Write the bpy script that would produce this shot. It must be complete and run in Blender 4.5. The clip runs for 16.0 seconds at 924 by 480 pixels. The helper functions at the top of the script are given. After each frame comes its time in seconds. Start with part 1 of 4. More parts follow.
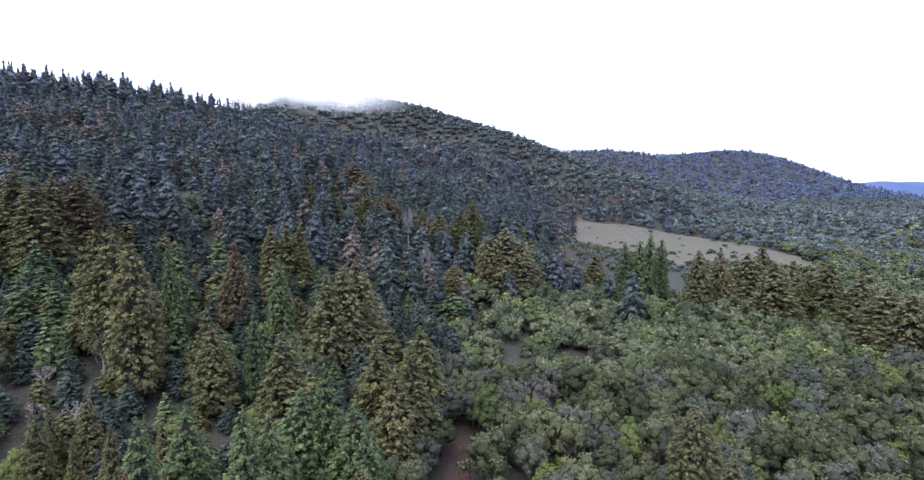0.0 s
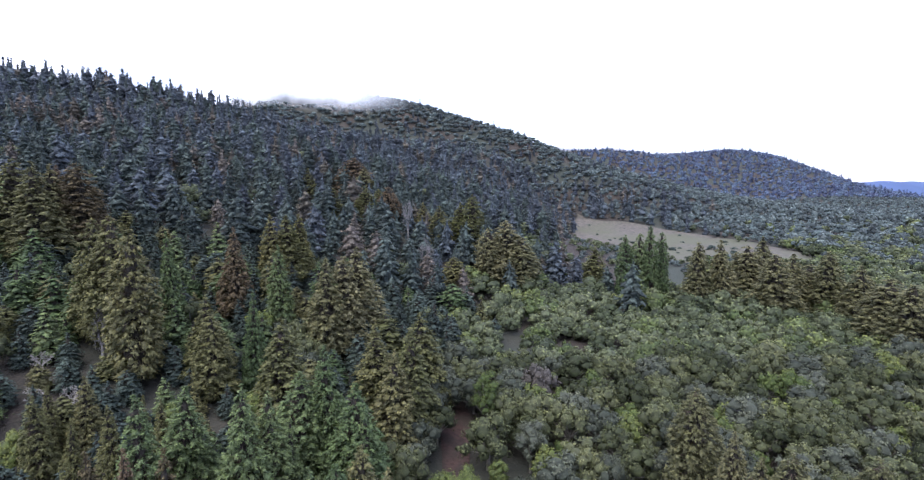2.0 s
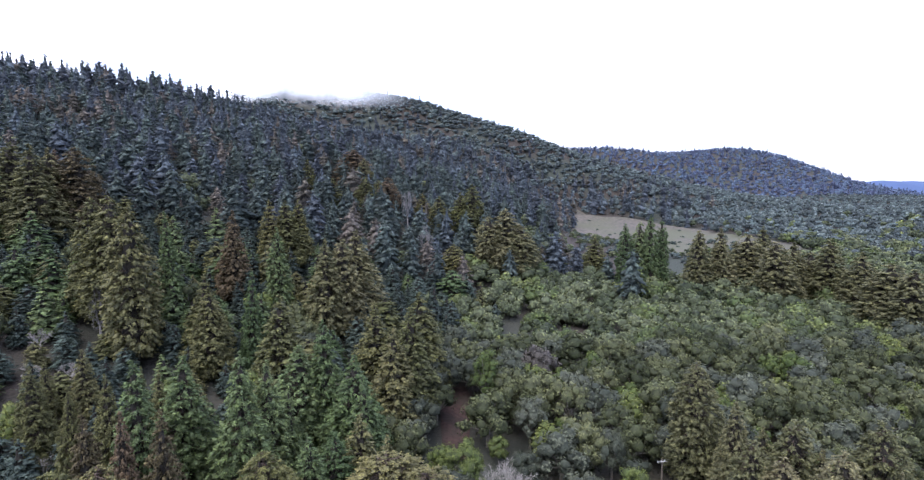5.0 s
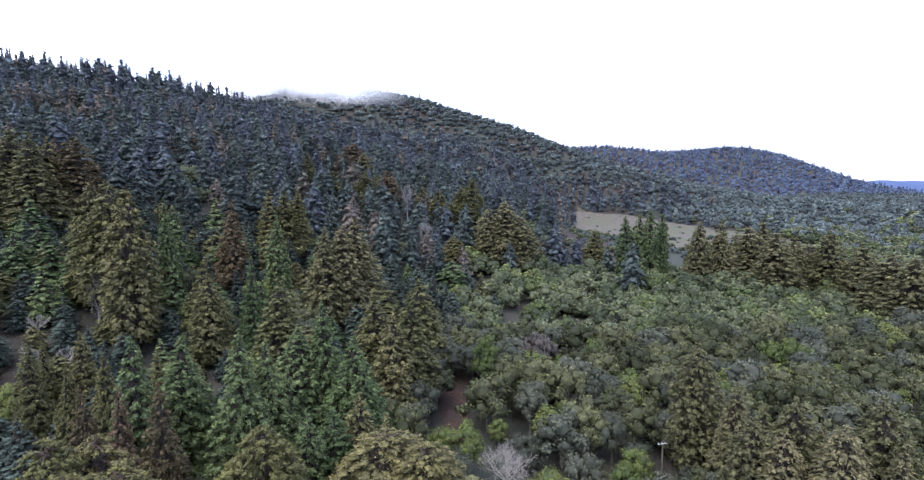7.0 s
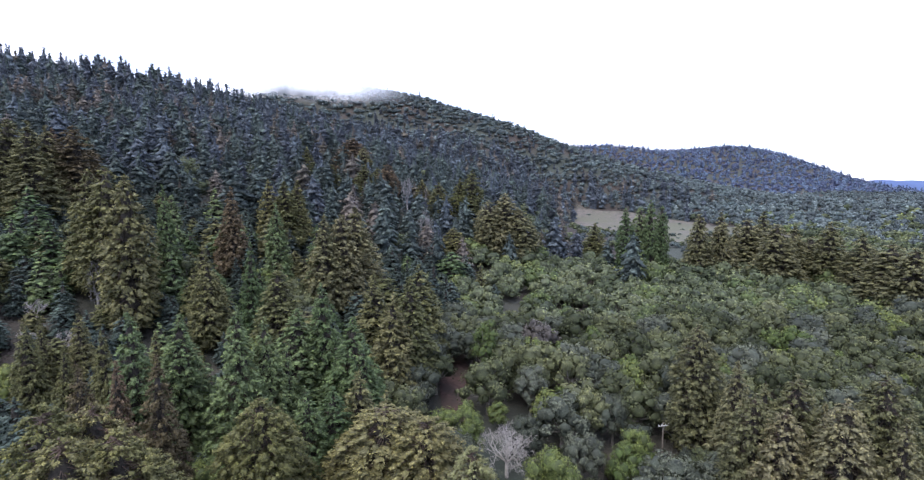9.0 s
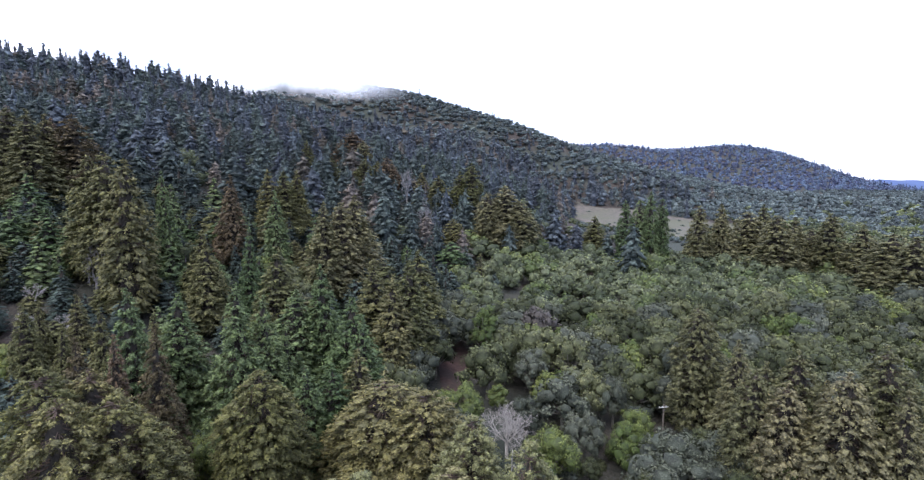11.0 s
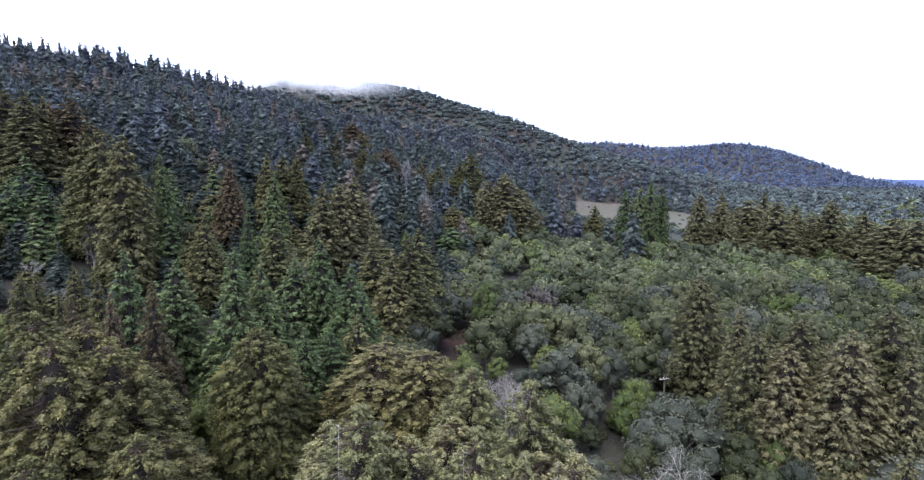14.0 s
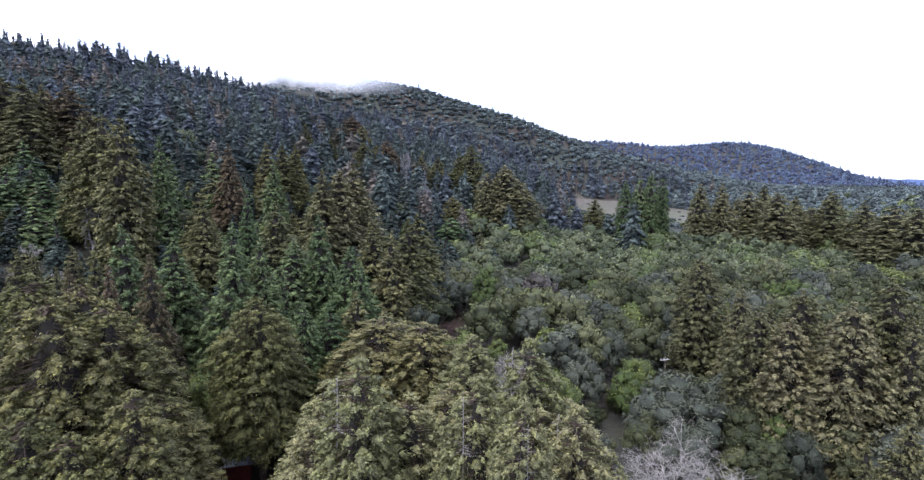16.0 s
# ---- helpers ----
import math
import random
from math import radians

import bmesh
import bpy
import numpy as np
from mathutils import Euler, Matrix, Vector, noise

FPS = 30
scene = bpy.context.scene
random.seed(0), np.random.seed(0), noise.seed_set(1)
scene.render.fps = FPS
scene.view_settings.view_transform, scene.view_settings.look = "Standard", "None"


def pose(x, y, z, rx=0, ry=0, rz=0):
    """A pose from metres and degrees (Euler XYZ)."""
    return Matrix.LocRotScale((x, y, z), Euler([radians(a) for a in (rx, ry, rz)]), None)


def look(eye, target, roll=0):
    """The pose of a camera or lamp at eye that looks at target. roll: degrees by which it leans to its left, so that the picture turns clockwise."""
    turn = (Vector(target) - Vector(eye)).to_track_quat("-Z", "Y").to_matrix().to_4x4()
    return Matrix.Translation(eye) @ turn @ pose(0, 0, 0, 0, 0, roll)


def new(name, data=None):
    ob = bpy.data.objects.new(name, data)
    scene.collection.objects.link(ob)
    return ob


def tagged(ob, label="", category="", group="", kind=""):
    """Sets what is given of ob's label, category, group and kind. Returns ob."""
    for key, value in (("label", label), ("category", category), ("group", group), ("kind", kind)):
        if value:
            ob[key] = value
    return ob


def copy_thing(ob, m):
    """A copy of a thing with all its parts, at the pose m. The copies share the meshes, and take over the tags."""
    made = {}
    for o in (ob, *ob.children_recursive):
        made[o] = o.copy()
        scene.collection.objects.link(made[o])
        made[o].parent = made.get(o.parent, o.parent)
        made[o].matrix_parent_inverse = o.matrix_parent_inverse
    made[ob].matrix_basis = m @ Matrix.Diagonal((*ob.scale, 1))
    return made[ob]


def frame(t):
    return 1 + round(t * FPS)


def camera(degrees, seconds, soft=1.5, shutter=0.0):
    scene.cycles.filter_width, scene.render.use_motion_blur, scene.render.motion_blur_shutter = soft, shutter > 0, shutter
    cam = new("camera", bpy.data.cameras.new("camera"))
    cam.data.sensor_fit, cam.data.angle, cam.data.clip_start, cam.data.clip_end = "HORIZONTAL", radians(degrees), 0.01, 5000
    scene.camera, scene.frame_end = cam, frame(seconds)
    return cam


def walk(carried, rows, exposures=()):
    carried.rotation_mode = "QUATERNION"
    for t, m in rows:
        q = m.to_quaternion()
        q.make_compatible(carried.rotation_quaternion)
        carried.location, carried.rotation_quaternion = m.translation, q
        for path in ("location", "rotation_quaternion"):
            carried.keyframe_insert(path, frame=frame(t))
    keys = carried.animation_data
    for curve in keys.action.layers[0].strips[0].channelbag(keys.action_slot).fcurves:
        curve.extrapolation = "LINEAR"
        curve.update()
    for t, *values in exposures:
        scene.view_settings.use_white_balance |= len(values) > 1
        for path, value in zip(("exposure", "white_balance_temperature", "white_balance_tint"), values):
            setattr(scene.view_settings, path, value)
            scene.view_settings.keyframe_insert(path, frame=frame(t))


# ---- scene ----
cam = camera(84.0, 16.0, soft=1.3)
# seconds, place of the eye, then pitch, lean and yaw in degrees: a slow straight descent
ROWS = [
    (0.0, -0.000, 0.0, 58.000, -5.790, 0.324, -0.000),
    (2.0, -0.005, 0.0, 55.116, -5.787, 0.319, -0.016),
    (4.0, -0.011, 0.0, 52.199, -5.785, 0.314, -0.032),
    (6.0, -0.016, 0.0, 49.249, -5.782, 0.309, -0.048),
    (8.0, -0.022, 0.0, 46.266, -5.779, 0.304, -0.064),
    (10.0, -0.027, 0.0, 43.249, -5.777, 0.299, -0.079),
    (12.0, -0.033, 0.0, 40.199, -5.774, 0.294, -0.095),
    (14.0, -0.038, 0.0, 37.116, -5.772, 0.289, -0.111),
    (16.0, -0.044, 0.0, 34.000, -5.769, 0.284, -0.127),
]
walk(cam, [(t, pose(x, y, z, 90 + pitch, lean, yaw)) for t, x, y, z, pitch, lean, yaw in ROWS])

import itertools

# ---- sky and light: bright overcast, cool ----
world = bpy.data.worlds.new("overcast_sky")
scene.world = world
world.use_nodes = True
wn, wl = world.node_tree.nodes, world.node_tree.links
wn.clear()
sky = wn.new("ShaderNodeTexSky")
sky.sky_type = "NISHITA"
sky.sun_disc = False
sky.sun_elevation, sky.sun_rotation = radians(60), radians(230)
back = wn.new("ShaderNodeBackground")
back.inputs["Strength"].default_value = 0.10
cloud = wn.new("ShaderNodeBackground")
cloud.inputs["Color"].default_value = (0.86, 0.93, 1.36, 1)
cloud.inputs["Strength"].default_value = 1.05
both = wn.new("ShaderNodeAddShader")
wout = wn.new("ShaderNodeOutputWorld")
wl.new(sky.outputs[0], back.inputs["Color"])
wl.new(back.outputs[0], both.inputs[0])
wl.new(cloud.outputs[0], both.inputs[1])
wl.new(both.outputs[0], wout.inputs["Surface"])

lamp = bpy.data.lights.new("sun", "SUN")
lamp.energy, lamp.angle, lamp.color = 3.2, radians(60), (1.0, 0.98, 0.93)
sun = new("sun", lamp)
sun.matrix_world = look((0, 0, 300), (45, 62, 130))
scene.view_settings.exposure = 0.08

# ---- materials ----
def nodes_of(name):
    m = bpy.data.materials.new(name)
    m.use_nodes = True
    n, l = m.node_tree.nodes, m.node_tree.links
    n.clear()
    out = n.new("ShaderNodeOutputMaterial")
    return m, n, l, out


def mix(n, l, kind, fac, a, b):
    k = n.new("ShaderNodeMix")
    k.data_type, k.blend_type = "RGBA", kind
    for socket, v in ((k.inputs[0], fac), (k.inputs[6], a), (k.inputs[7], b)):
        if hasattr(v, "links"):
            l.new(v, socket)
        else:
            socket.default_value = v if socket is k.inputs[0] else (*v, 1)
    return k.outputs[2]


def ramp(n, l, value, lo, hi, to_lo, to_hi):
    k = n.new("ShaderNodeMapRange")
    l.new(value, k.inputs[0])
    for i, v in enumerate((lo, hi, to_lo, to_hi)):
        k.inputs[1 + i].default_value = v
    return k.outputs[0]


def noise_of(n, l, scale, detail=3.0, space="Object"):
    tc = n.new("ShaderNodeTexCoord") if space == "Object" else n.new("ShaderNodeNewGeometry")
    k = n.new("ShaderNodeTexNoise")
    k.inputs["Scale"].default_value, k.inputs["Detail"].default_value = scale, detail
    l.new(tc.outputs["Object" if space == "Object" else "Position"], k.inputs["Vector"])
    return k.outputs["Fac"]


def foliage(name, inner, outer, far=False, spread=0.25, glow=0.12):
    """Leaves or needles: old growth and paler young tips, with inner shade and top light put into these two tones, each
    plant and each spray a little different.
    """
    m, n, l, out = nodes_of(name)
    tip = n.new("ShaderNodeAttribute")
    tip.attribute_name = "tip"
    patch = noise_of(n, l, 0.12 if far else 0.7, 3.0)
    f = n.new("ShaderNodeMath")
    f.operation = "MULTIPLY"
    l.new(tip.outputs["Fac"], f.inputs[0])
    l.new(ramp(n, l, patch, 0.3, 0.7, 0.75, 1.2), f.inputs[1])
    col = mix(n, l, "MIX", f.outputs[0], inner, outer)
    if far:
        own = n.new("ShaderNodeAttribute")
        own.attribute_name = "tint"
        rnd = own.outputs["Fac"]
    else:
        own = n.new("ShaderNodeObjectInfo")
        rnd = own.outputs["Random"]
    isl = n.new("ShaderNodeNewGeometry").outputs["Random Per Island"]
    hsv = n.new("ShaderNodeHueSaturation")
    l.new(ramp(n, l, rnd, 0, 1, 0.482, 0.518), hsv.inputs["Hue"])
    k2 = n.new("ShaderNodeMath")
    k2.operation = "MULTIPLY"
    l.new(ramp(n, l, rnd, 0, 1, 1.0 + spread, 1.0 - spread), k2.inputs[0])
    l.new(ramp(n, l, isl, 0, 1, 0.74, 1.26), k2.inputs[1])
    grain = n.new("ShaderNodeMath")
    grain.operation = "MULTIPLY"
    l.new(k2.outputs[0], grain.inputs[0])
    l.new(ramp(n, l, noise_of(n, l, 1.2 if far else 11.0, 3.0), 0.34, 0.66, 0.5, 1.5), grain.inputs[1])
    l.new(grain.outputs[0], hsv.inputs["Value"])
    l.new(ramp(n, l, isl, 0, 1, 0.88, 1.12), hsv.inputs["Saturation"])
    l.new(col, hsv.inputs["Color"])
    bsdf = n.new("ShaderNodeBsdfPrincipled")
    bsdf.inputs["Roughness"].default_value = 0.6
    bsdf.inputs["Specular IOR Level"].default_value = 0.15
    tr = n.new("ShaderNodeBsdfTranslucent")
    l.new(hsv.outputs[0], bsdf.inputs["Base Color"])
    l.new(hsv.outputs[0], tr.inputs["Color"])
    ms = n.new("ShaderNodeMixShader")
    ms.inputs[0].default_value = glow
    l.new(bsdf.outputs[0], ms.inputs[1])
    l.new(tr.outputs[0], ms.inputs[2])
    l.new(ms.outputs[0], out.inputs["Surface"])
    return m


def rough(name, a, b, scale, c=None, c_scale=0.05, bump=0.3, roughness=0.9, metal=0.0, space="Object"):
    """A dull solid surface: two tones by grain, a third by large patches, with relief."""
    m, n, l, out = nodes_of(name)
    g = noise_of(n, l, scale, 6.0, space)
    col = mix(n, l, "MIX", ramp(n, l, g, 0.35, 0.65, 0, 1), a, b)
    if c:
        p = noise_of(n, l, c_scale, 4.0, space)
        col = mix(n, l, "MIX", ramp(n, l, p, 0.42, 0.6, 0, 1), col, c)
    bsdf = n.new("ShaderNodeBsdfPrincipled")
    bsdf.inputs["Roughness"].default_value, bsdf.inputs["Metallic"].default_value = roughness, metal
    l.new(col, bsdf.inputs["Base Color"])
    bp = n.new("ShaderNodeBump")
    bp.inputs["Strength"].default_value, bp.inputs["Distance"].default_value = bump, 0.3
    l.new(g, bp.inputs["Height"])
    l.new(bp.outputs[0], bsdf.inputs["Normal"])
    l.new(bsdf.outputs[0], out.inputs["Surface"])
    return m


LEAF = {
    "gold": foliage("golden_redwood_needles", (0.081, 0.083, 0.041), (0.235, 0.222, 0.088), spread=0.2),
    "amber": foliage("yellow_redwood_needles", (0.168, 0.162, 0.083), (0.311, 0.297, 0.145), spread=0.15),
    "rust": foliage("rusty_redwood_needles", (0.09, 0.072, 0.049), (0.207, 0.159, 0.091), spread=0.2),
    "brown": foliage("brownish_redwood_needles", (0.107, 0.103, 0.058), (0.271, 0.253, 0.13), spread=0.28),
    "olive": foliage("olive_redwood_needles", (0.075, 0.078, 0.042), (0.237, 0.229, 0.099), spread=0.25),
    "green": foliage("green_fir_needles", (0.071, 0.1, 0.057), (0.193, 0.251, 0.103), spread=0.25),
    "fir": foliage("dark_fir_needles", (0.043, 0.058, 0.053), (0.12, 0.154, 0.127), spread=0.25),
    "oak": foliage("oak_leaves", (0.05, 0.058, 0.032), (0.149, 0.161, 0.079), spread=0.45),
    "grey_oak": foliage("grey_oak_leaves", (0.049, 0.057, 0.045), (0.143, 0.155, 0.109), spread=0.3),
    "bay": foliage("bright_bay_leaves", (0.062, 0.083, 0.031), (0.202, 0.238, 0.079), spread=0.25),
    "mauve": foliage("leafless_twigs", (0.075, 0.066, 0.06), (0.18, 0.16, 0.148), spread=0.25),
    # distance haze is put into these far leaf colours, bluer and paler
    "far_fir": foliage("haze_tinted_fir_needles", (0.062, 0.075, 0.09), (0.145, 0.166, 0.189), far=True, spread=0.18),
    "far_green": foliage("haze_tinted_hillside_needles", (0.053, 0.069, 0.067), (0.132, 0.164, 0.145), far=True, spread=0.22),
    "far_oak": foliage("haze_tinted_oak_leaves", (0.06, 0.078, 0.082), (0.18, 0.212, 0.202), far=True, spread=0.3),
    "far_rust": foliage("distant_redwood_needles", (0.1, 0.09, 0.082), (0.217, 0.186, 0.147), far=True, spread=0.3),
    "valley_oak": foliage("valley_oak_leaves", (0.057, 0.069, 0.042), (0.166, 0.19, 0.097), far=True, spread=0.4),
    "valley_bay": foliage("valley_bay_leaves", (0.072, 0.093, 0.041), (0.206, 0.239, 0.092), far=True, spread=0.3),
    # the far ridge holds the most haze in its blue leaf colour
    "far_blue": foliage("haze_tinted_ridge_leaves", (0.081, 0.104, 0.163), (0.156, 0.194, 0.294), far=True, spread=0.3),
}
BARK = rough("redwood_bark", (0.07, 0.045, 0.035), (0.13, 0.09, 0.07), 6.0, bump=0.6)
# dead twigs darkened so that gaps in the crown look shaded
SHADE_TWIGS = rough("shade_dark_inner_twigs", (0.016, 0.014, 0.011), (0.04, 0.033, 0.025), 3.0, bump=0.6)
OAK_BARK = rough("oak_bark", (0.1, 0.09, 0.08), (0.2, 0.18, 0.16), 5.0, bump=0.6)
PALE_BARK = rough("bleached_bark", (0.26, 0.24, 0.225), (0.46, 0.425, 0.4), 4.0, bump=0.4)
GREY_BARK = rough("grey_dead_bark", (0.14, 0.13, 0.13), (0.26, 0.25, 0.25), 4.0, bump=0.4)
SOIL = rough("forest_soil", (0.03, 0.024, 0.02), (0.065, 0.05, 0.04), 2.2, c=(0.044, 0.052, 0.04), c_scale=0.02, bump=0.8, space="World")
DIRT = rough("red_brown_dirt", (0.04, 0.022, 0.02), (0.08, 0.045, 0.038), 1.2, c=(0.045, 0.032, 0.026), c_scale=0.25, bump=0.5, space="World")
GRASS = rough("dry_meadow_grass", (0.075, 0.066, 0.056), (0.15, 0.13, 0.108), 0.35, c=(0.1, 0.1, 0.062), c_scale=0.018, bump=0.4, space="World")

# ---- the lie of the land ----
def soft(u, k):
    return k * np.log1p(np.exp(np.clip(u / k, -40, 40)))


def step(a, b, v):
    s = np.clip((v - a) / (b - a), 0, 1)
    return s * s * (3 - 2 * s)


def ground(x, y):
    """Height of the ground: a valley floor, a wooded slope to the west, the ridge behind it and a far ridge."""
    x, y = np.asarray(x, float), np.asarray(y, float)
    floor = -5 + 20 * (1 - np.exp(-np.maximum(y, -40) / 170)) + 0.008 * np.maximum(y - 500, 0)
    draw = 0.42 * np.maximum(y - 310, 0) * step(-260, -150, x)
    u = -0.25 * x + 0.156 * (y - draw) * (1 - step(20, 200, x)) - 20 - 0.07 * np.maximum(-x - 120, 0) * (1 - step(350, 450, y))
    past = -0.3 * (x + 297) + 0.95 * (y - 472)
    slope = np.maximum(soft(u, 5.0) - 0.75 * soft(past, 14.0), 0)
    crest = 191 / (1 + np.exp((x - 112) / 112)) * (0.7 + 0.3 * step(-420, -230, x))
    mid = crest * np.exp(-0.5 * ((y - 735 + 0.1 * x) / 98) ** 2)
    far = 140 / (1 + np.exp((x - 940) / 55)) * (1 - 0.12 * np.exp(-((x - 560) / 130) ** 2)) * np.exp(-0.5 * ((y - 1480) / 230) ** 2)
    far = far - 130 * step(1000, 1250, x) * step(600, 1050, y)
    wave = 1.2 * np.sin(x / 23 + 1.3) * np.sin(y / 31) + 5 * np.sin(x / 97 + y / 140) * step(150, 500, y)
    return floor + np.maximum(slope, 0) + mid + far + wave * step(60, 160, np.hypot(x, y))


def mesh_from(name, verts, faces, material, smooth=False):
    me = bpy.data.meshes.new(name)
    me.from_pydata([tuple(v) for v in verts], [], [tuple(int(i) for i in q) for q in faces])
    me.materials.append(material)
    if smooth:
        me.polygons.foreach_set("use_smooth", [True] * len(me.polygons))
    return me


def sheet(xs, ys, lift=0.0):
    """A draped grid over the ground."""
    gx, gy = np.meshgrid(xs, ys)
    v = np.stack([gx.ravel(), gy.ravel(), ground(gx, gy).ravel() + lift], 1)
    w = len(xs)
    q = [(j * w + i, j * w + i + 1, (j + 1) * w + i + 1, (j + 1) * w + i) for j in range(len(ys) - 1) for i in range(w - 1)]
    return v, q


def spaced(lo, hi, near, n):
    s = np.linspace(-1, 1, n)
    v = near * np.sinh(s * 5.2) / np.sinh(5.2 * 0.32)
    return lo + (hi - lo) * (v - v[0]) / (v[-1] - v[0])


v, q = sheet(spaced(-4600, 4600, 1, 190), spaced(-4300, 4700, 1, 190))
tagged(new("ground", mesh_from("ground", v, q, SOIL, True)), "brown forest soil under the woods of a valley and its slopes", "ground", kind="structure")


def patch(name, material, edge, label, category, lift):
    """A draped patch of ground whose outline is uneven; edge(angle) gives x, y; filled by rings."""
    n, rings = 72, 14
    a = np.linspace(0, 2 * np.pi, n, endpoint=False)
    ex, ey = edge(a)
    cx, cy = ex.mean(), ey.mean()
    vs, qs = [(cx, cy)], []
    for r in range(1, rings + 1):
        vs += [(cx + (px - cx) * r / rings, cy + (py - cy) * r / rings) for px, py in zip(ex, ey)]
    for i in range(n):
        qs.append((0, 1 + i, 1 + (i + 1) % n))
        for r in range(rings - 1):
            b = 1 + r * n
            qs.append((b + i, b + n + i, b + n + (i + 1) % n, b + (i + 1) % n))
    vs = np.array(vs)
    vz = ground(vs[:, 0], vs[:, 1]) + lift
    return tagged(new(name, mesh_from(name, np.column_stack([vs, vz]), qs, material, True)), label, category, kind="structure")


def meadow_edge(a):
    wob = 1 + 0.08 * np.sin(3 * a + 1) + 0.05 * np.sin(7 * a) + 0.1 * np.exp(-((a - 2.1) / 0.35) ** 2)
    y = 400 + 138 * np.sin(a) * wob
    return 172 + 60 * np.cos(a) * wob - 0.25 * np.maximum(y - 400, 0), y


patch("meadow", GRASS, meadow_edge, "open meadow of dry tan grass with a greener strip", "meadow", 0.6)


def path_edge(a):
    wob = 1 + 0.12 * np.sin(2 * a + 0.5) + 0.1 * np.sin(5 * a)
    px, py = 2.8 * np.cos(a) * wob, 21 * np.sin(a) * wob
    return -1.4 + px - 0.03 * py, 96 + py


patch("dirt_clearing", DIRT, path_edge, "bare red-brown dirt track between the trees", "track", 0.25)

# ---- how trees grow ----
UP = np.array([0.0, 0.0, 1.0])


def unit(v):
    return v / np.maximum(np.linalg.norm(v, axis=-1, keepdims=True), 1e-9)


def sprays(p, d, nrm, length, width, sag, corners=3):
    """Pointed leaf sprays (three or four corners): base p, direction d, face normal nrm."""
    d = unit(d)
    s = unit(np.cross(d, nrm))
    l, w = length[:, None], width[:, None] / 2
    tip = p + d * l - UP * (sag * length)[:, None]
    if corners == 3:
        low = p + d * l * 0.25
        v = np.stack([low + s * w, tip, low - s * w], 1)
    else:
        mid = p + d * l * 0.45
        v = np.stack([p, mid + s * w, tip, mid - s * w], 1)
    return v.reshape(-1, 3)


PHI = (1 + 5 ** 0.5) / 2
ICO_V = unit(np.array([(-1, PHI, 0), (1, PHI, 0), (-1, -PHI, 0), (1, -PHI, 0), (0, -1, PHI), (0, 1, PHI), (0, -1, -PHI), (0, 1, -PHI), (PHI, 0, -1), (PHI, 0, 1), (-PHI, 0, -1), (-PHI, 0, 1)], float))
ICO_F = np.array([f for f in itertools.combinations(range(12), 3) if all(np.linalg.norm(ICO_V[f[i]] - ICO_V[f[i - 1]]) < 1.2 for i in range(3))])


OCT_V = np.array([(1, 0, 0), (-1, 0, 0), (0, 1, 0), (0, -1, 0), (0, 0, 1), (0, 0, -1)], float)
OCT_F = np.array([(a, b, c) for a in (0, 1) for b in (2, 3) for c in (4, 5)])


def facing(v, n):
    """Turns every triangle so that its front looks along the normals n; returns both."""
    t = v.reshape(-1, 3, 3)
    g = np.cross(t[:, 1] - t[:, 0], t[:, 2] - t[:, 0])
    turn = (g * n.reshape(-1, 3, 3).mean(1)).sum(1) < 0
    t[turn] = t[turn][:, ::-1]
    m = n.reshape(-1, 3, 3)
    m[turn] = m[turn][:, ::-1]
    return t.reshape(-1, 3), m.reshape(-1, 3)


def spread_of(k, blunt):
    """Reach of a conifer's crown at the share k of its height."""
    return (1 - np.clip(k, 0, 1) ** blunt) ** (0.85 if blunt < 1.8 else 0.6) * np.clip(0.6 + k * 3.0, 0, 1)


def skirts(rng, wide, blunt, tiers, sides, fill):
    """The dense inside of a needle crown one metre high: ragged skirts of boughs one over another."""
    tri = []
    for i in range(tiers):
        k0, k1 = 0.93 * i / tiers, 0.93 * min((i + 1.6) / tiers, 1.0)
        r0, r1 = (wide * f * float(spread_of(np.array(k), blunt)) for f, k in ((fill, k0 + 0.02), (fill * 0.45, k1)))
        ang = rng.uniform(0, 6.28) + np.arange(sides) * 2 * np.pi / sides + rng.normal(0, 0.15, sides)
        rr = r0 * rng.uniform(0.7, 1.15, sides)
        low = np.stack([np.cos(ang) * rr, np.sin(ang) * rr, k0 - rng.uniform(0, 0.5, sides) / tiers], 1)
        top = np.stack([np.cos(ang + 0.4) * r1, np.sin(ang + 0.4) * r1, np.full(sides, k1)], 1)
        for j in range(sides):
            n = (j + 1) % sides
            tri += [low[j], low[n], top[j], low[n], top[n], top[j]]
    return np.array(tri)


